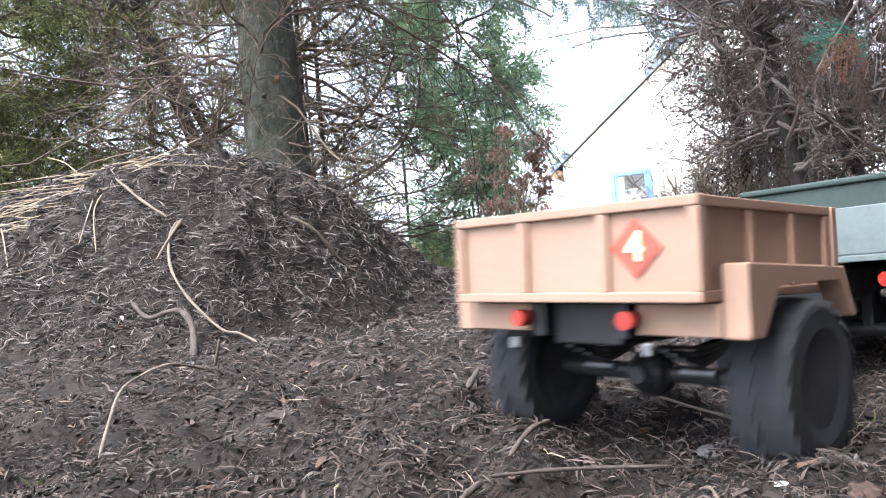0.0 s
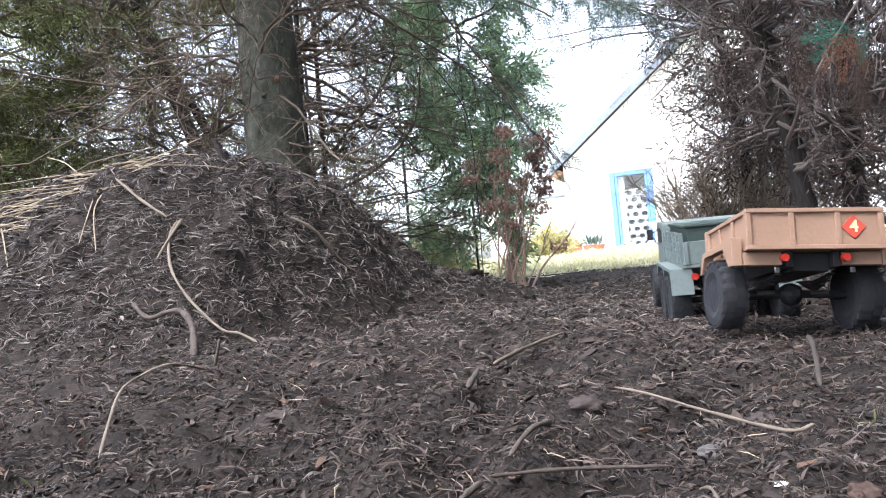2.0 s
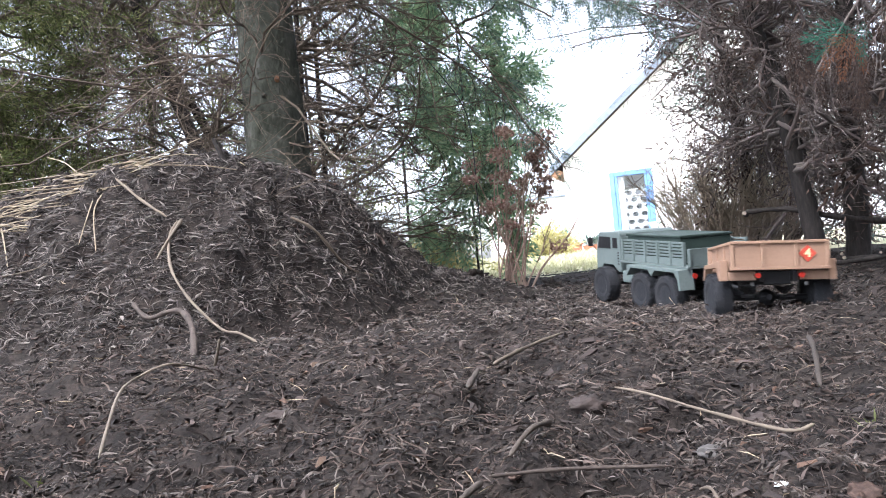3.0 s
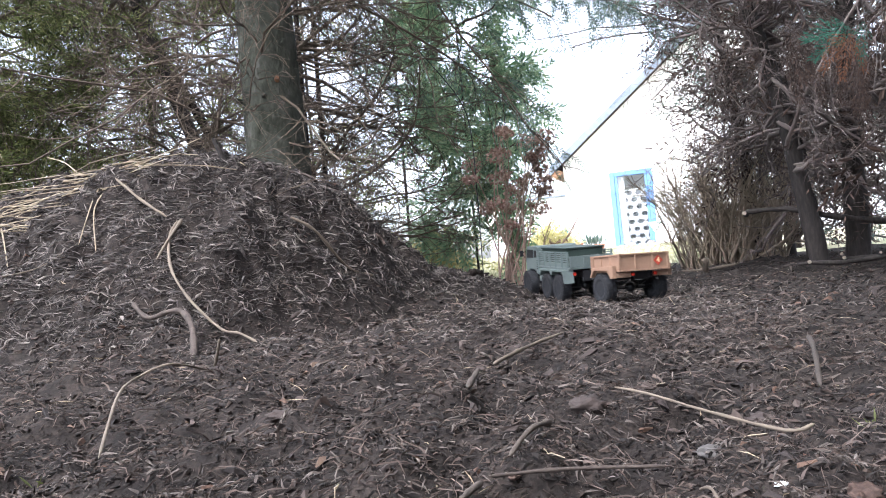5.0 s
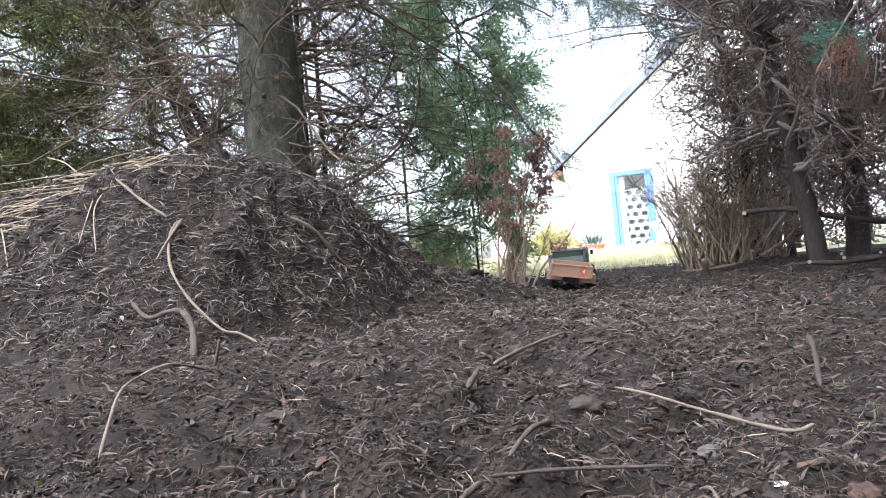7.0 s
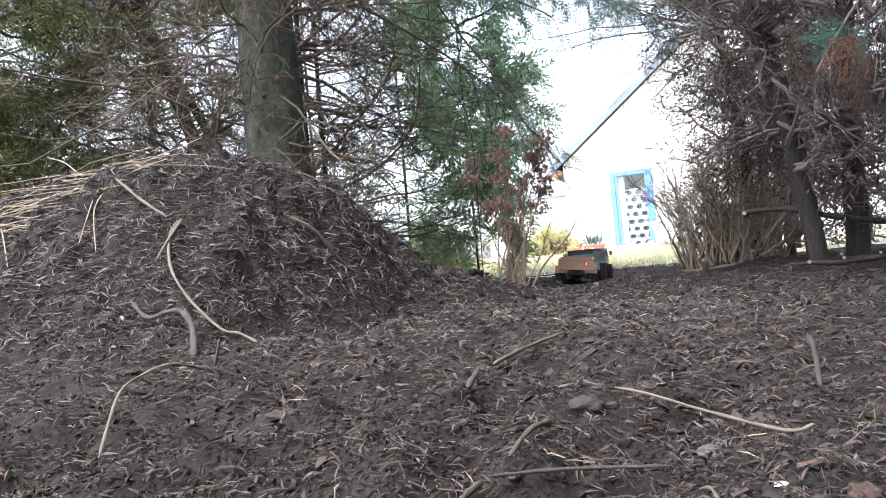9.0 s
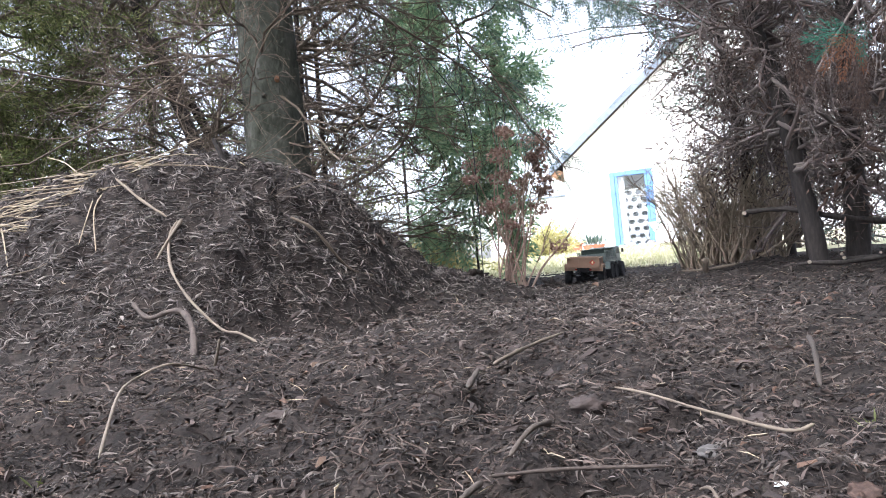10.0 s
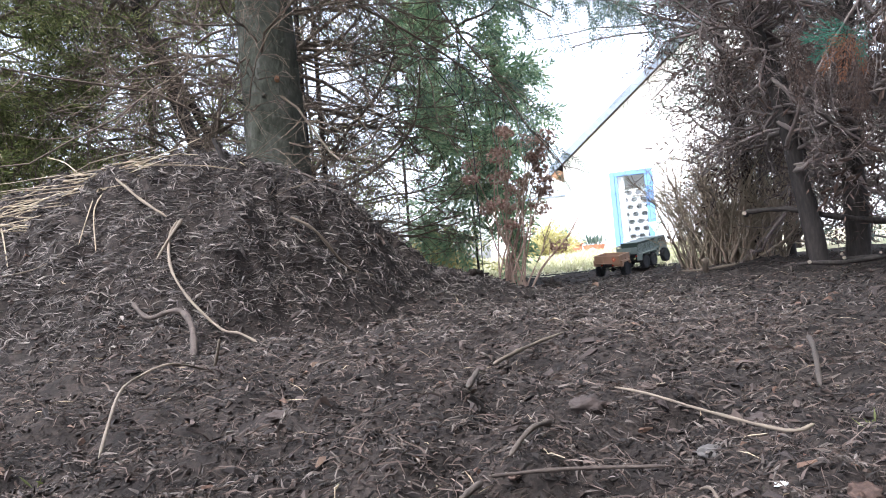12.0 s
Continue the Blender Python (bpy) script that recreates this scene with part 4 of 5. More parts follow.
def build_trailer():
    tr = empty("toy_trailer", "tan plastic single-axle toy cargo trailer with black off-road wheels", "trailer")
    h, a, f = 0.0768, -0.0773, 0.0704
    z0, z1 = 0.0765, 0.124
    bm = bmesh.new()
    box(bm, a + 0.003, f - 0.003, -h + 0.003, h - 0.003, z0, z0 + 0.004, 0.0006)
    part("bed_floor", bm, TAN, tr)

    def panel(name, length, ribs):
        """A side board with a frame and ribs standing out, lying in (x, z), facing -y."""
        bm = bmesh.new()
        hh = z1 - z0
        box(bm, 0, length, 0, 0.003, 0, hh, 0.0005)
        board = part(name, bm, TAN, tr)
        for z in (0, hh - 0.005):
            bm = bmesh.new()
            box(bm, 0, length, -0.0035, 0.0, z, z + 0.005, 0.0008)
            part("rail", bm, TAN, board)
        for u in [0, length - 0.006] + [length * i / (ribs + 1) - 0.003 for i in range(1, ribs + 1)]:
            bm = bmesh.new()
            box(bm, u, u + 0.006, -0.003, 0.0, 0.005, hh - 0.005, 0.0006)
            part("rib", bm, TAN, board)
        return board
    tail = panel("tailgate", 2 * h, 2)
    tail.matrix_basis = pose(a, h, z0, 0, 0, -90)
    panel("front_board", 2 * h, 2).matrix_basis = pose(f, -h, z0, 0, 0, 90)
    panel("side_board", f - a - 0.008, 2).matrix_basis = pose(a + 0.004, -h + 0.0045, z0, 0, 0, 0)
    panel("side_board", f - a - 0.008, 2).matrix_basis = pose(f - 0.004, h - 0.0045, z0, 0, 0, 180)
    # hazard diamond with its number
    bm = bmesh.new()
    s = 0.0138
    prism(bm, [(-s, 0), (0, s), (s, 0), (0, -s)], -0.0008, 0.0, 0, "y")
    badge = part("diamond_badge", bm, REDPAINT, tail, "red diamond sign with a yellow number 4")
    badge.matrix_basis = pose(0.120, -0.0006, 0.0255)
    cu = bpy.data.curves.new("number", "FONT")
    cu.body, cu.size, cu.extrude, cu.align_x, cu.align_y, cu.offset = "4", 0.019, 0.0004, "CENTER", "CENTER", 0.0005
    tmp = bpy.data.objects.new("number", cu)
    scene.collection.objects.link(tmp)
    me = bpy.data.meshes.new_from_object(tmp.evaluated_get(bpy.context.evaluated_depsgraph_get()))
    bpy.data.objects.remove(tmp)
    me.materials.clear()
    me.materials.append(YELLOW)
    num = new("number", me)
    num.parent = tail
    num.matrix_basis = pose(0.120, -0.0018, 0.0255, 90, 0, 0)
    # mudguards: a faceted arch over each wheel, closed towards the rear
    for sgn in (1, -1):
        bm = bmesh.new()
        out = [(-0.066, 0.060), (-0.052, 0.060), (-0.036, 0.0845), (0.036, 0.0845), (0.05, 0.064), (0.058, 0.064), (0.043, 0.0905), (-0.066, 0.0935)]
        ya, yb = sorted((sgn * 0.0785, sgn * 0.0905))
        prism(bm, out, ya, yb, 0.0008)
        ya, yb = sorted((sgn * 0.034, sgn * 0.0775))
        prism(bm, [(-0.066, 0.0605), (-0.052, 0.0605), (-0.048, 0.0755), (-0.066, 0.0755)], ya, yb, 0.0006)
        part("mudguard", bm, TAN, tr, "faceted tan mudguard")
        bm = bmesh.new()
        rod(bm, (-0.0765, sgn * 0.034, 0.068), (-0.07, sgn * 0.034, 0.068), 0.0046, 0.0046, 16)
        part("tail_light", bm, REDLENS, tr, "round red tail light")
        bm = bmesh.new()
        box(bm, -0.071, -0.069, sgn * 0.042 - 0.0028, sgn * 0.042 + 0.0028, 0.051, 0.057, 0.0006)
        part("bracket", bm, STEEL, tr, "bare metal bracket")
        bm = bmesh.new()
        box(bm, -0.068, 0.063, sgn * 0.026 - 0.004, sgn * 0.026 + 0.004, 0.058, 0.076, 0.0008)
        part("chassis_rail", bm, BLACK, tr)
        bm = bmesh.new()
        for i in range(4):
            prism(bm, [(-0.045 + i * 0.008, 0.052 - i * 0.003), (0, 0.047 - i * 0.003), (0.045 - i * 0.008, 0.052 - i * 0.003), (0.045 - i * 0.008, 0.054 - i * 0.003), (0, 0.0495 - i * 0.003), (-0.045 + i * 0.008, 0.054 - i * 0.003)], sgn * 0.03 - 0.003, sgn * 0.03 + 0.003)
        part("leaf_spring", bm, BLACK, tr)
        bm = bmesh.new()
        rod(bm, (0.06, sgn * 0.024, 0.062), (0.15, sgn * 0.003, 0.052), 0.0035, None, 8)
        part("drawbar", bm, BLACK, tr)
    bm = bmesh.new()
    rod(bm, (0, -0.068, AXLE_Z), (0, 0.068, AXLE_Z), 0.005, None, 12)
    bmesh.ops.create_uvsphere(bm, u_segments=18, v_segments=12, radius=0.014, matrix=Matrix.Translation((0, 0, AXLE_Z)))
    rod(bm, (-0.013, 0, AXLE_Z), (-0.017, 0, AXLE_Z), 0.008, 0.005, 12)
    part("axle", bm, BLACK, tr, "black axle with a round differential housing")
    bm = bmesh.new()
    box(bm, -0.06, 0.06, -0.0215, 0.0215, 0.054, 0.0755, 0.001)
    part("frame_box", bm, BLACK, tr, "black frame under the bed")
    for y in (-0.022, 0.022):
        bm = bmesh.new()
        rod(bm, (-0.006, y, AXLE_Z + 0.002), (-0.006, y + 0.02 * (1 if y > 0 else -1), AXLE_Z + 0.002), 0.0028, None, 8)
        part("axle_sleeve", bm, STEEL, tr)
    bm = bmesh.new()
    rod(bm, (0.147, 0, 0.05), (0.157, 0, 0.05), 0.005, 0.004, 10)
    part("coupling", bm, BLACK, tr)
    wheels = [build_wheel(tr, 0, s * 0.079) for s in (1, -1)]
    return tr, wheels


def build_truck():
    tk = empty("toy_truck", "grey-green plastic six-wheeled toy army truck with slotted bed", "truck")
    xr, xm, xf = 0.112, 0.208, 0.3805
    h = 0.072
    # cab over the front axle
    c0, c1 = 0.325, 0.439
    side = [(c0, 0.064), (0.335, 0.064), (0.356, 0.0835), (0.405, 0.0835), (0.42, 0.06), (c1, 0.057), (c1, 0.11), (c1 - 0.012, 0.151), (c1 - 0.019, 0.157), (c0 + 0.005, 0.159), (c0, 0.154)]
    bm = bmesh.new()
    prism(bm, side, -h, h, 0.003)
    cab = part("cab", bm, GREYGREEN, tk, "grey-green cab-over driver's cab")
    for s in (1, -1):
        y0, y1 = sorted((s * (h - 0.001), s * (h + 0.0008)))
        bm = bmesh.new()
        prism(bm, [(c0 + 0.042, 0.118), (c1 - 0.012, 0.118), (c1 - 0.02, 0.146), (c0 + 0.042, 0.146)], y0, y1)
        part("side_window", bm, BLACK, cab, "dark side window")
        bm = bmesh.new()
        box(bm, c0 + 0.01, c0 + 0.031, y0, y1, 0.12, 0.144)
        part("side_window", bm, BLACK, cab)
        for i in range(5):
            bm = bmesh.new()
            box(bm, c0 + 0.004, c0 + 0.01, y0, y1, 0.082 + i * 0.0065, 0.085 + i * 0.0065)
            part("vent", bm, BLACK, cab)
        bm = bmesh.new()
        rod(bm, (c1 - 0.006, s * h, 0.14), (c1 + 0.004, s * (h + 0.012), 0.134), 0.001, None, 6)
        rod(bm, (c1 - 0.002, s * h, 0.112), (c1 + 0.004, s * (h + 0.012), 0.134), 0.001, None, 6)
        arm = part("mirror_arm", bm, BLACK, cab)
        bm = bmesh.new()
        box(bm, c1 + 0.002, c1 + 0.006, s * (h + 0.013) - 0.006, s * (h + 0.013) + 0.006, 0.122, 0.143, 0.001)
        part("mirror", bm, BLACK, arm)
        bm = bmesh.new()
        rod(bm, (c1 - 0.001, s * 0.05, 0.084), (c1 + 0.006, s * 0.05, 0.084), 0.0095, 0.0085, 18)
        part("headlight", bm, WHITEPL, cab, "round headlight")
    bm = bmesh.new()
    prism(bm, [(-h + 0.006, 0), (h - 0.006, 0), (h - 0.01, 0.028), (-h + 0.01, 0.028)], 0, 0.001, axis="x")
    part("windscreen", bm, BLACK, cab).matrix_basis = pose(c1 - 0.0005, 0, 0.117, 0, -16, 0)
    bm = bmesh.new()
    box(bm, c0 - 0.0012, c0 + 0.001, -0.05, 0.05, 0.125, 0.146)
    part("rear_window", bm, BLACK, cab)
    bm = bmesh.new()
    box(bm, c1 - 0.002, c1 + 0.008, -h, h, 0.046, 0.058, 0.002)
    part("bumper", bm, BLACK, tk)
    # cargo bed with slotted boards
    b0, b1 = 0.058, 0.319
    z0, z1 = 0.0885, 0.143
    bm = bmesh.new()
    box(bm, b0, b1, -h - 0.003, h + 0.003, z0, z0 + 0.005, 0.0008)
    part("bed_floor", bm, GREYGREEN, tk)

    def board(length, slots):
        bm = bmesh.new()
        hh = z1 - z0
        cols = slots * 2 + 1
        cw = length / cols
        box(bm, 0, length, 0, 0.003, 0.0055, 0.0205, 0.0005)
        for r in range(5):
            z = 0.0205 + r * 0.0066
            box(bm, 0, length, 0, 0.003, z + 0.003, z + 0.0066)
            for c in range(slots + 1):
                w0 = c * length / (slots + 1e-6) - 0.004
                box(bm, max(0, w0), min(length, w0 + 0.008), 0, 0.003, z, z + 0.003)
        for c in range(slots + 1):
            u = min(length - 0.006, max(0, c * length / slots - 0.003))
            box(bm, u, u + 0.006, -0.003, 0, 0.0055, hh, 0.0006)
        return bm
    for s in (1, -1):
        ob = part("side_board", board(b1 - b0 - 0.02, 5), GREYGREEN, tk, "slotted grey-green side board")
        ob.matrix_basis = pose(b0 + 0.01, -h - 0.001, z0) if s < 0 else pose(b1 - 0.01, h + 0.001, z0, 0, 0, 180)
    bm = bmesh.new()
    box(bm, b0, b0 + 0.003, -h, h, z0 + 0.0055, z1 - 0.014, 0.0006)
    for y in (-h + 0.004, -0.024, 0.024, h - 0.004):
        box(bm, b0 - 0.003, b0, y - 0.003, y + 0.003, z0 + 0.0055, z1 - 0.014, 0.0006)
    part("tailgate", bm, GREYGREEN, tk)
    bm = bmesh.new()
    box(bm, b1 - 0.004, b1 - 0.001, -h, h, z0 + 0.0055, z1 + 0.004, 0.0006)
    part("headboard", bm, GREYGREEN, tk)
    for s in (1, -1):
        y0, y1 = sorted((s * 0.061, s * 0.094))
        bm = bmesh.new()
        arch = []
        for cx in (xm, xr):
            arch += [(cx + 0.0465, 0.07), (cx + 0.035, 0.0835), (cx - 0.035, 0.0835), (cx - 0.0465, 0.07)]
        lower = [(xm + 0.053, 0.064)] + arch + [(xr - 0.05, 0.048), (xr - 0.056, 0.048), (xr - 0.05, 0.0882), (xm + 0.051, 0.0882)]
        prism(bm, lower, y0, y1, 0.0006)
        part("rear_mudguard", bm, GREYGREEN, tk, "double-arched grey-green mudguard")
        bm = bmesh.new()
        box(bm, 0.06, 0.42, s * 0.026 - 0.004, s * 0.026 + 0.004, 0.0625, 0.083, 0.0008)
        part("chassis_rail", bm, BLACK, tk)
        bm = bmesh.new()
        box(bm, 0.272, 0.318, s * 0.056 - 0.016, s * 0.056 + 0.016, 0.042, 0.07, 0.004)
        part("fuel_tank", bm, GREYGREEN, tk, "grey-green fuel tank")
        bm = bmesh.new()
        rod(bm, (b0 - 0.001, s * 0.058, 0.075), (b0 + 0.008, s * 0.058, 0.075), 0.0055, None, 14)
        part("tail_light", bm, REDLENS, tk, "round orange-red tail light")
    for x in (xr, xm, xf):
        bm = bmesh.new()
        rod(bm, (x, -0.068, AXLE_Z), (x, 0.068, AXLE_Z), 0.005, None, 12)
        bmesh.ops.create_uvsphere(bm, u_segments=16, v_segments=10, radius=0.013, matrix=Matrix.Translation((x, 0, AXLE_Z)))
        box(bm, x - 0.004, x + 0.004, -0.03, -0.022, AXLE_Z, 0.064)
        box(bm, x - 0.004, x + 0.004, 0.022, 0.03, AXLE_Z, 0.064)
        part("axle", bm, BLACK, tk)
    bm = bmesh.new()
    rod(bm, (0.0, 0, 0.05), (0.065, 0, 0.056), 0.004, None, 8)
    box(bm, 0.06, 0.068, -0.03, 0.03, 0.05, 0.083, 0.001)
    part("tow_hook", bm, BLACK, tk)
    wheels = [build_wheel(tk, x, s * 0.079) for x in (xr, xm, xf) for s in (1, -1)]
    return tk, wheels


trailer, trailer_wheels = build_trailer()
truck, truck_wheels = build_truck()


def build_load():
    """The box that rides in the bed."""
    bm = bmesh.new()
    box(bm, 0.1, 0.308, -0.06, 0.06, 0.0938, 0.149, 0.002)
    body = part("cargo_box", bm, DARKGREEN, truck, "dark green box riding in the bed")
    bm = bmesh.new()
    box(bm, 0.097, 0.311, -0.063, 0.063, 0.149, 0.154, 0.0015)
    part("lid", bm, DARKGREEN, body)


build_load()


# ---- single stalks, sticks and scraps on the ground ----
def build_stems():
    G = "stalks on the soil"
    stem("bent_stalk", [(-0.209, 0.427, 0.002), (-0.30, 0.66, 0.01), (-0.335, 0.785, 0.014), (-0.303, 0.79, 0.012), (-0.288, 0.868, 0.006)], 0.0014, 0.0013, PALETWIG, "pale dry stalk with a sharp bend lying on soil", "stalk", group=G)
    stem("stalk_stub", [(-0.31, 0.96, -0.004), (-0.302, 0.95, 0.018), (-0.294, 0.94, 0.036)], 0.0024, 0.0021, PALETWIG, "short pale stalk sticking up out of the soil", "stalk", group=G)
    stem("curved_stalk", [(-0.577, 1.622, 0.004), (-0.586, 1.585, 0.01), (-0.546, 1.468, 0.014), (-0.497, 1.414, 0.022), (-0.424, 1.359, 0.014), (-0.36, 1.26, 0.012), (-0.305, 1.16, 0.004)], 0.0036, 0.0018, PALETWIG, "long curved grey-tan stalk running down the heap", "stalk", group=G)
    stem("stalk", [(-0.569, 1.623, 0.004), (-0.579, 1.558, 0.008), (-0.587, 1.503, 0.002)], 0.0042, 0.002, PALETWIG, "pale forked stalk on the heap", "stalk", group=G)
    stem("stalk", [(-0.603, 1.622, 0.0), (-0.672, 1.654, 0.008), (-0.742, 1.693, 0.006)], 0.0036, 0.003, PALETWIG, "pale stalk on the upper heap", "stalk", group=G)
    stem("straight_stalk", [(-0.358, 1.755, 0.006), (-0.302, 1.772, 0.008), (-0.241, 1.82, 0.006), (-0.18, 1.858, 0.0)], 0.0042, 0.0034, PALETWIG, "straight pale stalk lying across the heap", "stalk", group=G)
    stem("twig", [(0.036, 0.679, 0.0), (0.076, 0.77, 0.004), (0.137, 0.896, 0.002)], 0.0024, 0.0016, PALETWIG, "pale slightly bent twig on the soil", "twig", group=G)
    stem("stick_stub", [(0.008, 0.504, 0.0), (0.02, 0.588, 0.006)], 0.0025, 0.002, GREYSTICK, "short thick grey stick stub half in the soil", "stick")
    stem("long_twig", [(0.115, 0.539, 0.0), (0.132, 0.51, 0.002), (0.163, 0.475, 0.002), (0.184, 0.419, 0.0), (0.196, 0.41, 0.0)], 0.0009, 0.0012, PALETWIG, "long thin pale twig lying on the soil", "twig", group=G)
    stem("grey_stick", [(0.373, 0.773, 0.0), (0.305, 0.625, 0.008), (0.265, 0.539, 0.0)], 0.0026, 0.0019, GREYSTICK, "grey stick lying on the track", "stick")
    stem("thick_stick", [(0.052, 0.421, 0.0), (0.037, 0.385, 0.002), (0.023, 0.361, 0.0)], 0.0016, 0.0014, GREYSTICK, "thick grey-brown stick on the soil", "stick")
    stem("thick_stick", [(0.008, 0.343, 0.001), (0.001, 0.329, 0.002), (-0.006, 0.318, 0.0)], 0.0016, 0.0013, GREYSTICK, "thick grey-brown stick on the soil", "stick")
    stem("dark_stick", [(0.011, 0.351, 0.001), (0.049, 0.353, 0.002), (0.099, 0.351, 0.001)], 0.0011, 0.0009, ROOT, "thin dark brown stick on the soil", "stick")
    stem("root", [(-0.603, 1.411, 0.01), (-0.563, 1.379, 0.02), (-0.506, 1.345, 0.02), (-0.476, 1.327, 0.022), (-0.443, 1.27, 0.016), (-0.42, 1.2, -0.01)], 0.0042, 0.0062, ROOT, "bare brown root arching out of the heap's foot", "root")
    stem("thin_stalk", [(0.103, 0.327, 0.0), (0.101, 0.305, 0.002), (0.096, 0.275, 0.0)], 0.0008, 0.0006, PALETWIG, "thin pale stalk on the track", "stalk", group=G, lift=0.003)
    stem("thin_stalk", [(-1.002, 1.673, 0.004), (-0.964, 1.617, 0.016), (-0.912, 1.536, 0.0)], 0.0018, 0.0014, STRAW, "pale straw hanging down the heap", "stalk", group=G)
    stem("thin_stalk", [(-0.784, 1.7, 0.004), (-0.782, 1.647, 0.012), (-0.771, 1.557, 0.0)], 0.0016, 0.0012, STRAW, "pale straw hanging down the heap", "stalk", group=G)
    stem("thin_stalk", [(-0.764, 1.67, 0.004), (-0.773, 1.642, 0.012), (-0.739, 1.566, 0.0)], 0.0016, 0.0012, STRAW, "pale straw hanging down the heap", "stalk", group=G)
    stem("thin_stalk", [(-0.884, 1.456, 0.004), (-0.828, 1.502, 0.008), (-0.773, 1.556, 0.002)], 0.0014, 0.0011, PALETWIG, "thin grey straw lying along the heap's foot", "stalk", group=G)
    stem("thin_stalk", [(-0.93, 1.9, 0.03), (-0.975, 1.93, 0.07), (-1.03, 1.95, 0.1)], 0.0018, 0.001, STRAW, "loose straw standing off the top of the heap", "stalk", group=G)
    stem("stump_stub", [(-0.545, 1.9, -0.03), (-0.557, 1.9, 0.012), (-0.572, 1.9, 0.045)], 0.009, 0.005, HEDGEBARK, "dark broken stub sticking out of the heap's top", "stub")
    stem("dark_stick", [(-0.414, 2.05, 0.0), (-0.36, 2.05, 0.012), (-0.298, 2.05, 0.004)], 0.0045, 0.003, ROOT, "dark stick on the heap below the trunk", "stick")
    stem("fallen_branch", [(1.08, 2.62, 0.21), (1.2, 2.55, 0.185), (1.34, 2.5, 0.15), (1.56, 2.5, 0.1)], 0.008, 0.011, HEDGEBARK, "broken grey-brown branch caught in the hedge", "branch")
    stem("fallen_branch", [(1.2, 2.62, 0.0), (1.33, 2.5, 0.006), (1.5, 2.36, 0.0)], 0.0055, 0.0075, HEDGEBARK, "grey-brown branch lying under the hedge", "branch")
    stem("fallen_branch", [(1.16, 2.35, 0.014), (1.26, 2.32, 0.02), (1.42, 2.3, 0.016)], 0.006, 0.008, HEDGEBARK, "grey-brown branch with a pale cut end under the hedge", "branch")
    stem("fallen_branch", [(0.99, 3.1, 0.012), (1.08, 3.05, 0.01), (1.2, 3.02, 0.006)], 0.004, 0.006, PALETWIG, "thin pale branch lying before the bare bush", "branch")
    for x, y, z, r in ((1.078, 2.612, 0.226, 0.0085), (1.157, 2.343, 0.03, 0.0068), (1.25, 2.31, 0.046, 0.006), (1.33, 2.47, 0.04, 0.006), (1.36, 2.3, 0.05, 0.005)):
        bm = bmesh.new()
        g = float(height(x, y))
        rod(bm, (x, y - 0.004, g + z), (x + 0.03, y + 0.05, g + z - 0.004), r, r * 1.05, 10)
        cutoff = part("cut_branch_end", bm, HEDGEBARK, None)
        tagged(cutoff, "sawn-off branch end with a pale cut face", "branch", "sawn branch ends")
        bm = bmesh.new()
        rod(bm, (x - 0.0012, y - 0.006, g + z), (x, y - 0.0042, g + z), r * 0.85, r * 0.9, 10)
        part("cut_face", bm, PALECUT, cutoff, "pale fresh cut wood")
    stem("cut_stub", [(1.06, 3.0, -0.01), (1.05, 2.96, 0.05)], 0.012, 0.011, PALETWIG, "cut pale stub under the hedge", "stub")
    stem("garden_hose", [(0.1, 4.6, 0.01), (0.4, 4.62, 0.006), (0.72, 4.6, 0.006), (1.0, 4.66, 0.004)], 0.003, 0.003, CABLE, "dark hose lying along the edge of the lawn", "hose", bumps=0.0)
    stem("black_cable", [(0.153, 3.0, -0.01), (0.158, 3.0, 0.25), (0.16, 3.0, 0.42), (0.158, 3.0, 0.66), (0.13, 3.02, 0.8), (0.04, 3.05, 0.95), (-0.1, 3.1, 1.15)], 0.0022, 0.0022, CABLE, "thin black cable hanging from the conifer to the ground", "cable", bumps=0.0)


build_stems()


def straw_bundle():
    k = 90
    u = rng.uniform(0, 1, k)
    x = -1.18 + 0.42 * u + rng.normal(0, 0.05, k)
    y = 1.66 + 0.14 * u + rng.normal(0, 0.04, k)
    p = np.stack([x, y, height(x, y) + rng.uniform(0.003, 0.014, k)], 1)
    way = unit(np.stack([np.full(k, 1.0), rng.normal(0.05, 0.3, k), rng.normal(0.14, 0.08, k)], 1) * rng.choice([-1, 1], (k, 1)))
    paths = grow(p, way, rng.uniform(0.08, 0.3, k), 5, 0.07, 0.04)
    ob = tubes("straw_bundle", [(paths, rng.uniform(0.0008, 0.0019, k), 0.0008)], STRAW, None, 4)
    tagged(ob, "matted pale straw lying over the heap's shoulder", "straw", kind="stuff")


straw_bundle()


def lump(name, label, category, x, y, sx, sy, sz, mat, seed, sub=4, rough=0.22):
    bm = bmesh.new()
    bmesh.ops.create_icosphere(bm, subdivisions=sub, radius=1)
    for v in bm.verts:
        c = v.co.copy()
        v.co *= 1 + rough * noise.noise(c * 2.1 + Vector((seed, 0, 0))) + rough * 0.5 * noise.noise(c * 6 + Vector((0, seed, 0)))
        v.co = Vector((v.co.x * sx, v.co.y * sy, v.co.z * sz))
    ob = part(name, bm, mat, None, smooth=True)
    ob.matrix_world = pose(x, y, float(height(x, y)) + sz * 0.35, 0, 0, seed * 37)
    return tagged(ob, label, category)


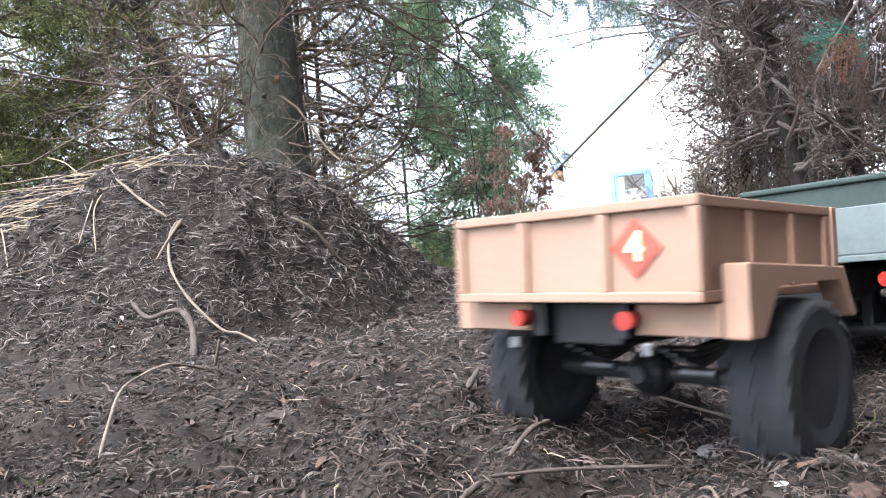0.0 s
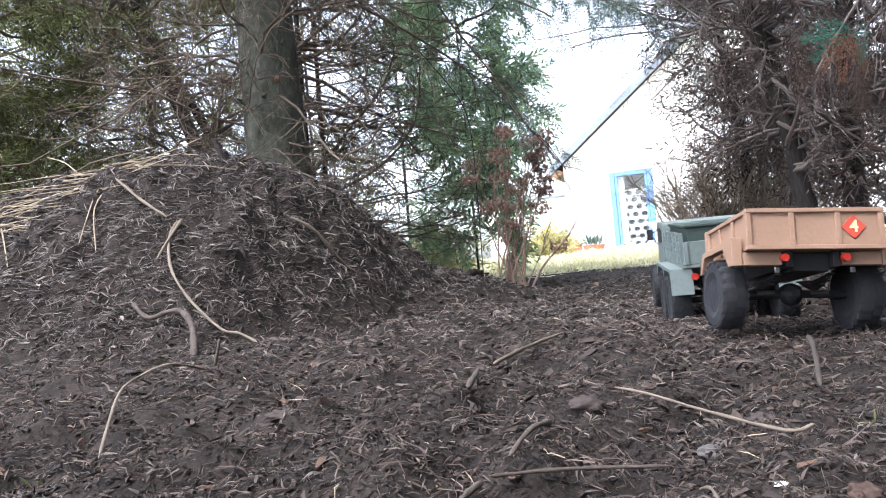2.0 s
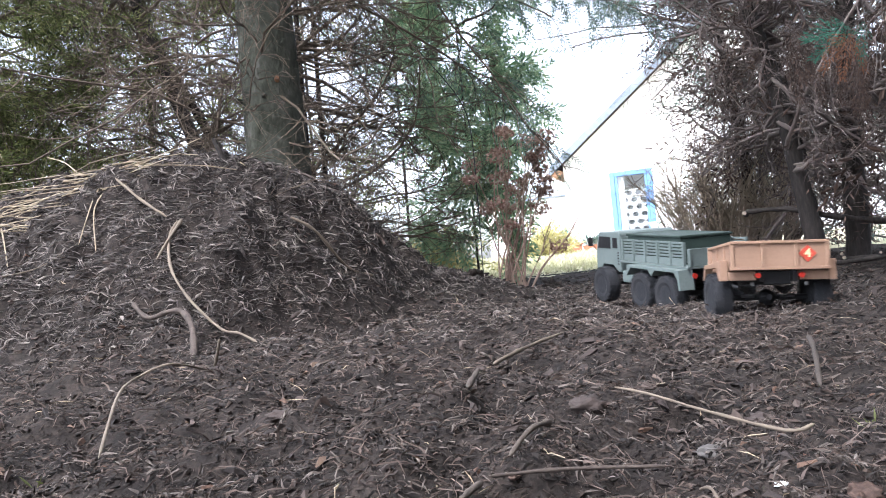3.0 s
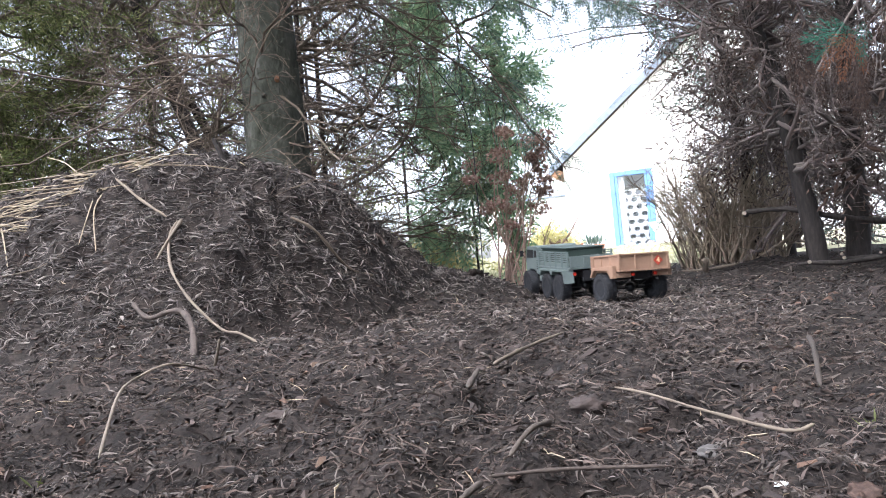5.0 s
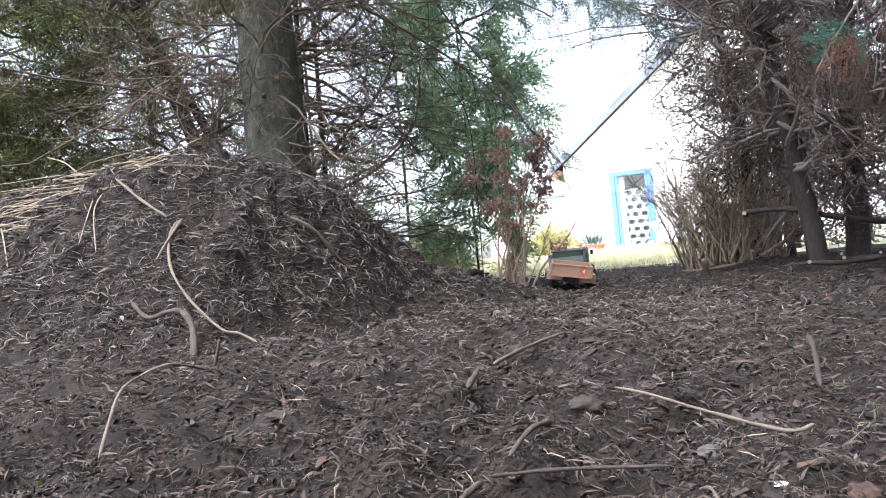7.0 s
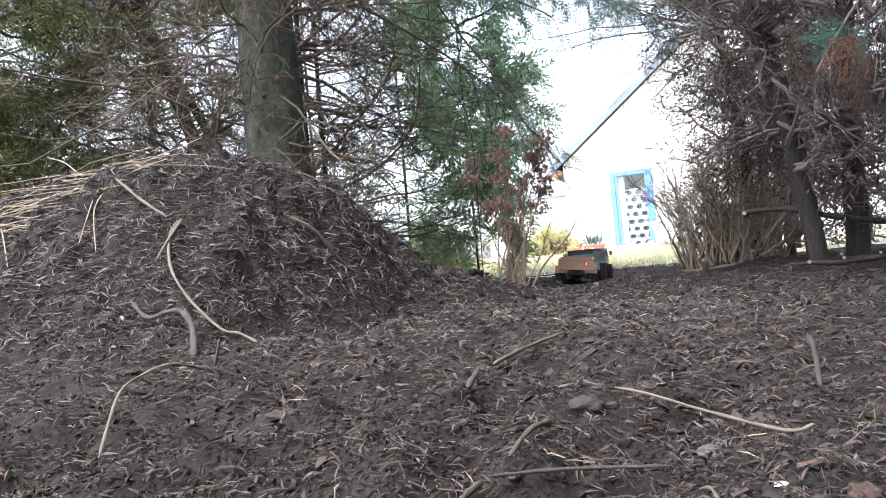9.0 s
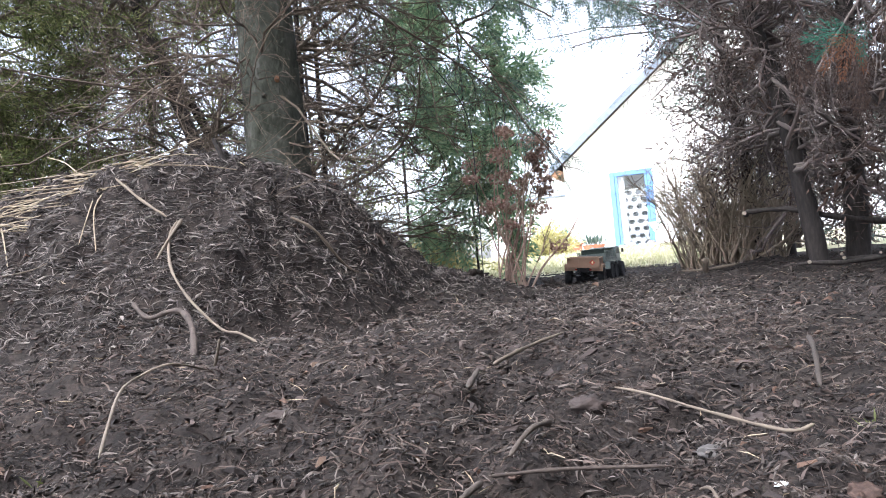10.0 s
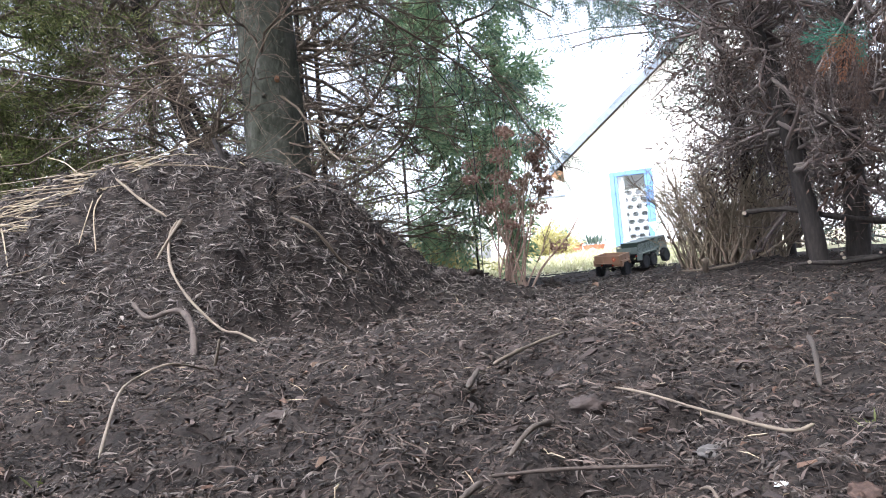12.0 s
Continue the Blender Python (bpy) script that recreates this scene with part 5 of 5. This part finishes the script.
lump("white_scrap", "small crumpled white scrap on the soil", "scrap", 0.138, 0.324, 0.0034, 0.002, 0.0012, WHITEPL, 5, 3, 0.4)
for i, (x, y, r) in enumerate(((0.30, 1.30, 0.014), (0.42, 2.95, 0.034), (0.25, 2.3, 0.022), (0.62, 2.0, 0.02), (0.10, 2.62, 0.03))):
    tagged(lump("soil_clod", "crumbly dark clod of soil", "clod", x, y, r * 1.3, r, r * 0.7, SOIL, 11 + i, 4, 0.9), group="soil clods")


for i, (x, y, sx, sy, sz, m) in enumerate(((0.164, 0.306, 0.011, 0.006, 0.003, REDBARK), (0.057, 0.313, 0.0055, 0.003, 0.0015, REDBARK), (0.087, 0.498, 0.013, 0.012, 0.006, FLAKE), (0.025, 0.36, 0.006, 0.003, 0.0012, REDBARK), (0.128, 0.385, 0.006, 0.005, 0.003, OLDWOOD),
                                               (-0.057, 0.337, 0.004, 0.003, 0.0014, REDBARK), (0.198, 0.488, 0.012, 0.009, 0.004, FLAKE), (0.06, 0.62, 0.014, 0.011, 0.006, FLAKE), (-0.13, 0.55, 0.012, 0.008, 0.004, FLAKE))):
    tagged(lump("bark_piece", "flat weathered piece of bark lying in the mulch", "bark", x, y, sx, sy, sz, m, 31 + i * 1.7, 3, 0.7), group="bark pieces")


def sprigs():
    for x, y in ((-0.262, 0.462), (0.238, 0.436), (0.245, 0.44)):
        k = 4
        p = np.tile([x, y, float(height(x, y))], (k, 1)) + rng.normal(0, 0.003, (k, 3)) * [1, 1, 0]
        v, f = blade_arrays(p, rng.normal(0, 0.8, (k, 3)) + [0, 0, 0.7], rng.normal(0, 1, (k, 3)), rng.uniform(0.006, 0.013, k), 0.0016)
        tagged(mesh_object("grass_sprig", v, f, GREENLEAF), "tiny green grass sprig in the soil", "grass", "grass sprigs")


sprigs()


def fan(name, base, way, mat, parent, size, seed):
    """A flat thuja spray: a rib with side ribs, each set with scale leaves."""
    g = np.random.default_rng(seed)
    base, way = np.array(base, float), unit(np.array(way, float))
    side = unit(np.cross(way, [0.15, -1.0, 0.2]))
    ps, ds = [], []
    for i in range(11):
        u = i / 10
        for sgn in (-1, 1):
            d = unit(way * (0.75 + 0.3 * u) + side * sgn * (0.75 - 0.35 * u) + g.normal(0, 0.07, 3))
            ln = size * (0.55 - 0.33 * u) * g.uniform(0.75, 1.15)
            for j in range(7):
                ps.append(base + way * size * u + d * ln * j / 7 + g.normal(0, 0.0012, 3) + [0, 0, -0.25 * size * u * u])
                ds.append(unit(d + side * 0.35 * (1 if j % 2 else -1)))
    n = len(ps)
    v, f = blade_arrays(np.array(ps), np.array(ds), np.tile([0.15, -1.0, 0.2], (n, 1)) + g.normal(0, 0.25, (n, 3)), g.uniform(0.09, 0.15, n) * size, 0.034 * size)
    return mesh_object(name, v, f, mat, False, parent)


def low_spray():
    """The thuja branch that hangs low over the track, half green, half dead."""
    tree = empty("hanging_thuja_branch", "thuja branch with green and orange-brown dead sprays", "branch")
    main = grow(np.array([[1.45, 2.1, 1.0], [1.4, 2.0, 0.95]]), np.array([[-1.0, -0.75, -0.7], [-0.7, -0.6, -0.7]]), np.array([0.66, 0.6]), 8, 0.06, 0.03)
    p, d, l = spawn(main, 14, 0.3, 1, 0.8)
    tw = grow(p, d, rng.uniform(0.08, 0.22, len(p)), 6, 0.15, 0.25)
    tubes("branch", [(main, 0.006, 0.003)], BROWNTWIG, tree, 6)
    tagged(tubes("twig_growth", [(tw, 0.002, 0.001)], BROWNTWIG, tree, 4), kind="stuff")
    for i, (b, w, m, s) in enumerate((((1.0, 1.7, 0.585), (-1.0, 0, 0.1), LIVESPRAY, 0.10), ((0.99, 1.71, 0.6), (-0.8, 0, -0.5), LIVESPRAY, 0.085), ((1.02, 1.69, 0.6), (-0.2, 0, -1.0), LIVESPRAY, 0.07), ((0.985, 1.69, 0.575), (-0.35, 0, -1.0), ORANGELEAF, 0.08), ((0.975, 1.69, 0.575), (-0.75, 0, -0.8), ORANGELEAF, 0.075),
                                     ((0.99, 1.69, 0.57), (0.3, 0, -1.0), ORANGELEAF, 0.065), ((1.0, 1.7, 0.48), (0.05, 0, -1.0), BROWNLEAF, 0.06), ((1.02, 1.72, 0.44), (-0.1, 0, -1.0), BROWNLEAF, 0.09), ((1.08, 1.7, 0.64), (-0.4, 0, -1.0), BROWNLEAF, 0.1), ((1.06, 1.7, 0.6), (0.2, 0, -1.0), BROWNLEAF, 0.06))):
        fan("spray", b, w, m, tree, s, 50 + i)
    for i in range(9):
        x, z = rng.uniform(0.86, 1.12), rng.uniform(0.42, 0.7)
        fan("spray", (x, 1.78 + 0.1 * rng.uniform(), z), (rng.normal(0, 0.3), 0, -1), BROWNLEAF, tree, rng.uniform(0.06, 0.11), 80 + i)


low_spray()


# ---- what moves ----
def rolling(wheels, rows):
    """Turns wheels by the way that their vehicle goes."""
    ts = np.array([t for t, _ in rows])
    pts = np.array([m.translation[:] for _, m in rows])
    along = np.concatenate([[0], np.cumsum(np.linalg.norm(np.diff(pts[:, :2], axis=0), axis=1))])
    for w in wheels:
        home = w.location.copy()
        walk(w, [(t, pose(*home, 0, math.degrees(np.interp(t, ts, along) / WHEEL_R), 0)) for t in np.linspace(0, 12, 121)])


def motions():
    trailer_rows = [
        (0.0, pose(0.112, 0.425, 0.005, 2.0, 2.7, 42.2)),
        (0.5, pose(0.221, 0.563, 0.003, -0.4, 0.6, 48.9)),
        (1.0, pose(0.322, 0.709, -0.008, 2.4, 7.9, 62.3)),
        (1.5, pose(0.374, 0.812, 0.007, 2.6, 9.3, 81.9)),
        (2.0, pose(0.416, 0.898, 0.009, 4.8, 7.5, 88.0)),
        (2.5, pose(0.515, 1.107, -0.005, 9.1, 3.2, 82.2)),
        (3.0, pose(0.541, 1.259, -0.017, 3.9, 2.7, 83.5)),
        (5.0, pose(0.505, 2.033, -0.010, 1.3, -0.1, 107.3)),
        (5.5, pose(0.469, 2.200, -0.010, 2.3, 1.7, 105.0)),
        (6.0, pose(0.466, 2.477, -0.023, 1.6, 2.3, 98.3)),
        (6.5, pose(0.447, 2.604, -0.002, 3.5, -6.1, 88.7)),
        (7.0, pose(0.465, 2.841, -0.017, 11.0, -6.4, 83.2)),
        (8.9, pose(0.571, 3.269, -0.002, 6.2, -4.2, 78.7)),
        (9.5, pose(0.627, 3.425, 0.007, 3.5, -1.0, 73.9)),
        (10.0, pose(0.676, 3.580, 0.001, 5.2, -2.2, 71.4)),
        (10.5, pose(0.721, 3.649, -0.003, 6.3, -2.0, 74.8)),
        (11.0, pose(0.770, 3.744, 0.003, 5.7, 0.3, 70.8)),
        (11.5, pose(0.863, 4.011, 0.004, 2.9, -1.4, 65.8)),
        (12.0, pose(0.988, 4.335, 0.009, 3.8, -6.4, 52.3)),
    ]
    truck_rows = [
        (0.0, pose(0.231, 0.530, -0.002, 0, -0.0, 41.4)),
        (0.5, pose(0.324, 0.681, 0.002, 0, -0.0, 51.1)),
        (1.0, pose(0.399, 0.851, -0.030, 0, -0.0, 62.0)),
        (1.5, pose(0.400, 0.974, -0.019, 0, -2.4, 71.9)),
        (2.0, pose(0.427, 1.061, -0.012, 0, -3.4, 79.2)),
        (2.5, pose(0.544, 1.266, -0.014, 0, -3.4, 95.7)),
        (3.0, pose(0.561, 1.421, -0.024, 0, -5.6, 105.7)),
        (5.0, pose(0.459, 2.186, -0.010, 0, -3.8, 103.6)),
        (5.5, pose(0.430, 2.356, -0.015, 0, -3.4, 93.6)),
        (6.0, pose(0.445, 2.639, -0.029, 0, -6.4, 85.3)),
        (6.5, pose(0.453, 2.753, 0.014, 0, 0.7, 81.1)),
        (7.0, pose(0.492, 2.990, -0.001, 0, -1.8, 75.8)),
        (8.9, pose(0.606, 3.417, 0.009, 0, 0.7, 67.3)),
        (9.5, pose(0.673, 3.573, 0.009, 0, 0.0, 67.5)),
        (10.0, pose(0.730, 3.726, 0.007, 0, -1.1, 64.9)),
        (10.5, pose(0.769, 3.799, 0.002, 0, -3.6, 59.1)),
        (11.0, pose(0.829, 3.894, 0.002, 0, -5.5, 55.6)),
        (11.5, pose(0.933, 4.155, 0.008, 0, -6.9, 47.3)),
        (12.0, pose(1.086, 4.455, 0.026, 0, -6.6, 46.1)),
    ]
    walk(trailer, trailer_rows)
    walk(truck, truck_rows)
    rolling(trailer_wheels, trailer_rows)
    rolling(truck_wheels, truck_rows)


motions()
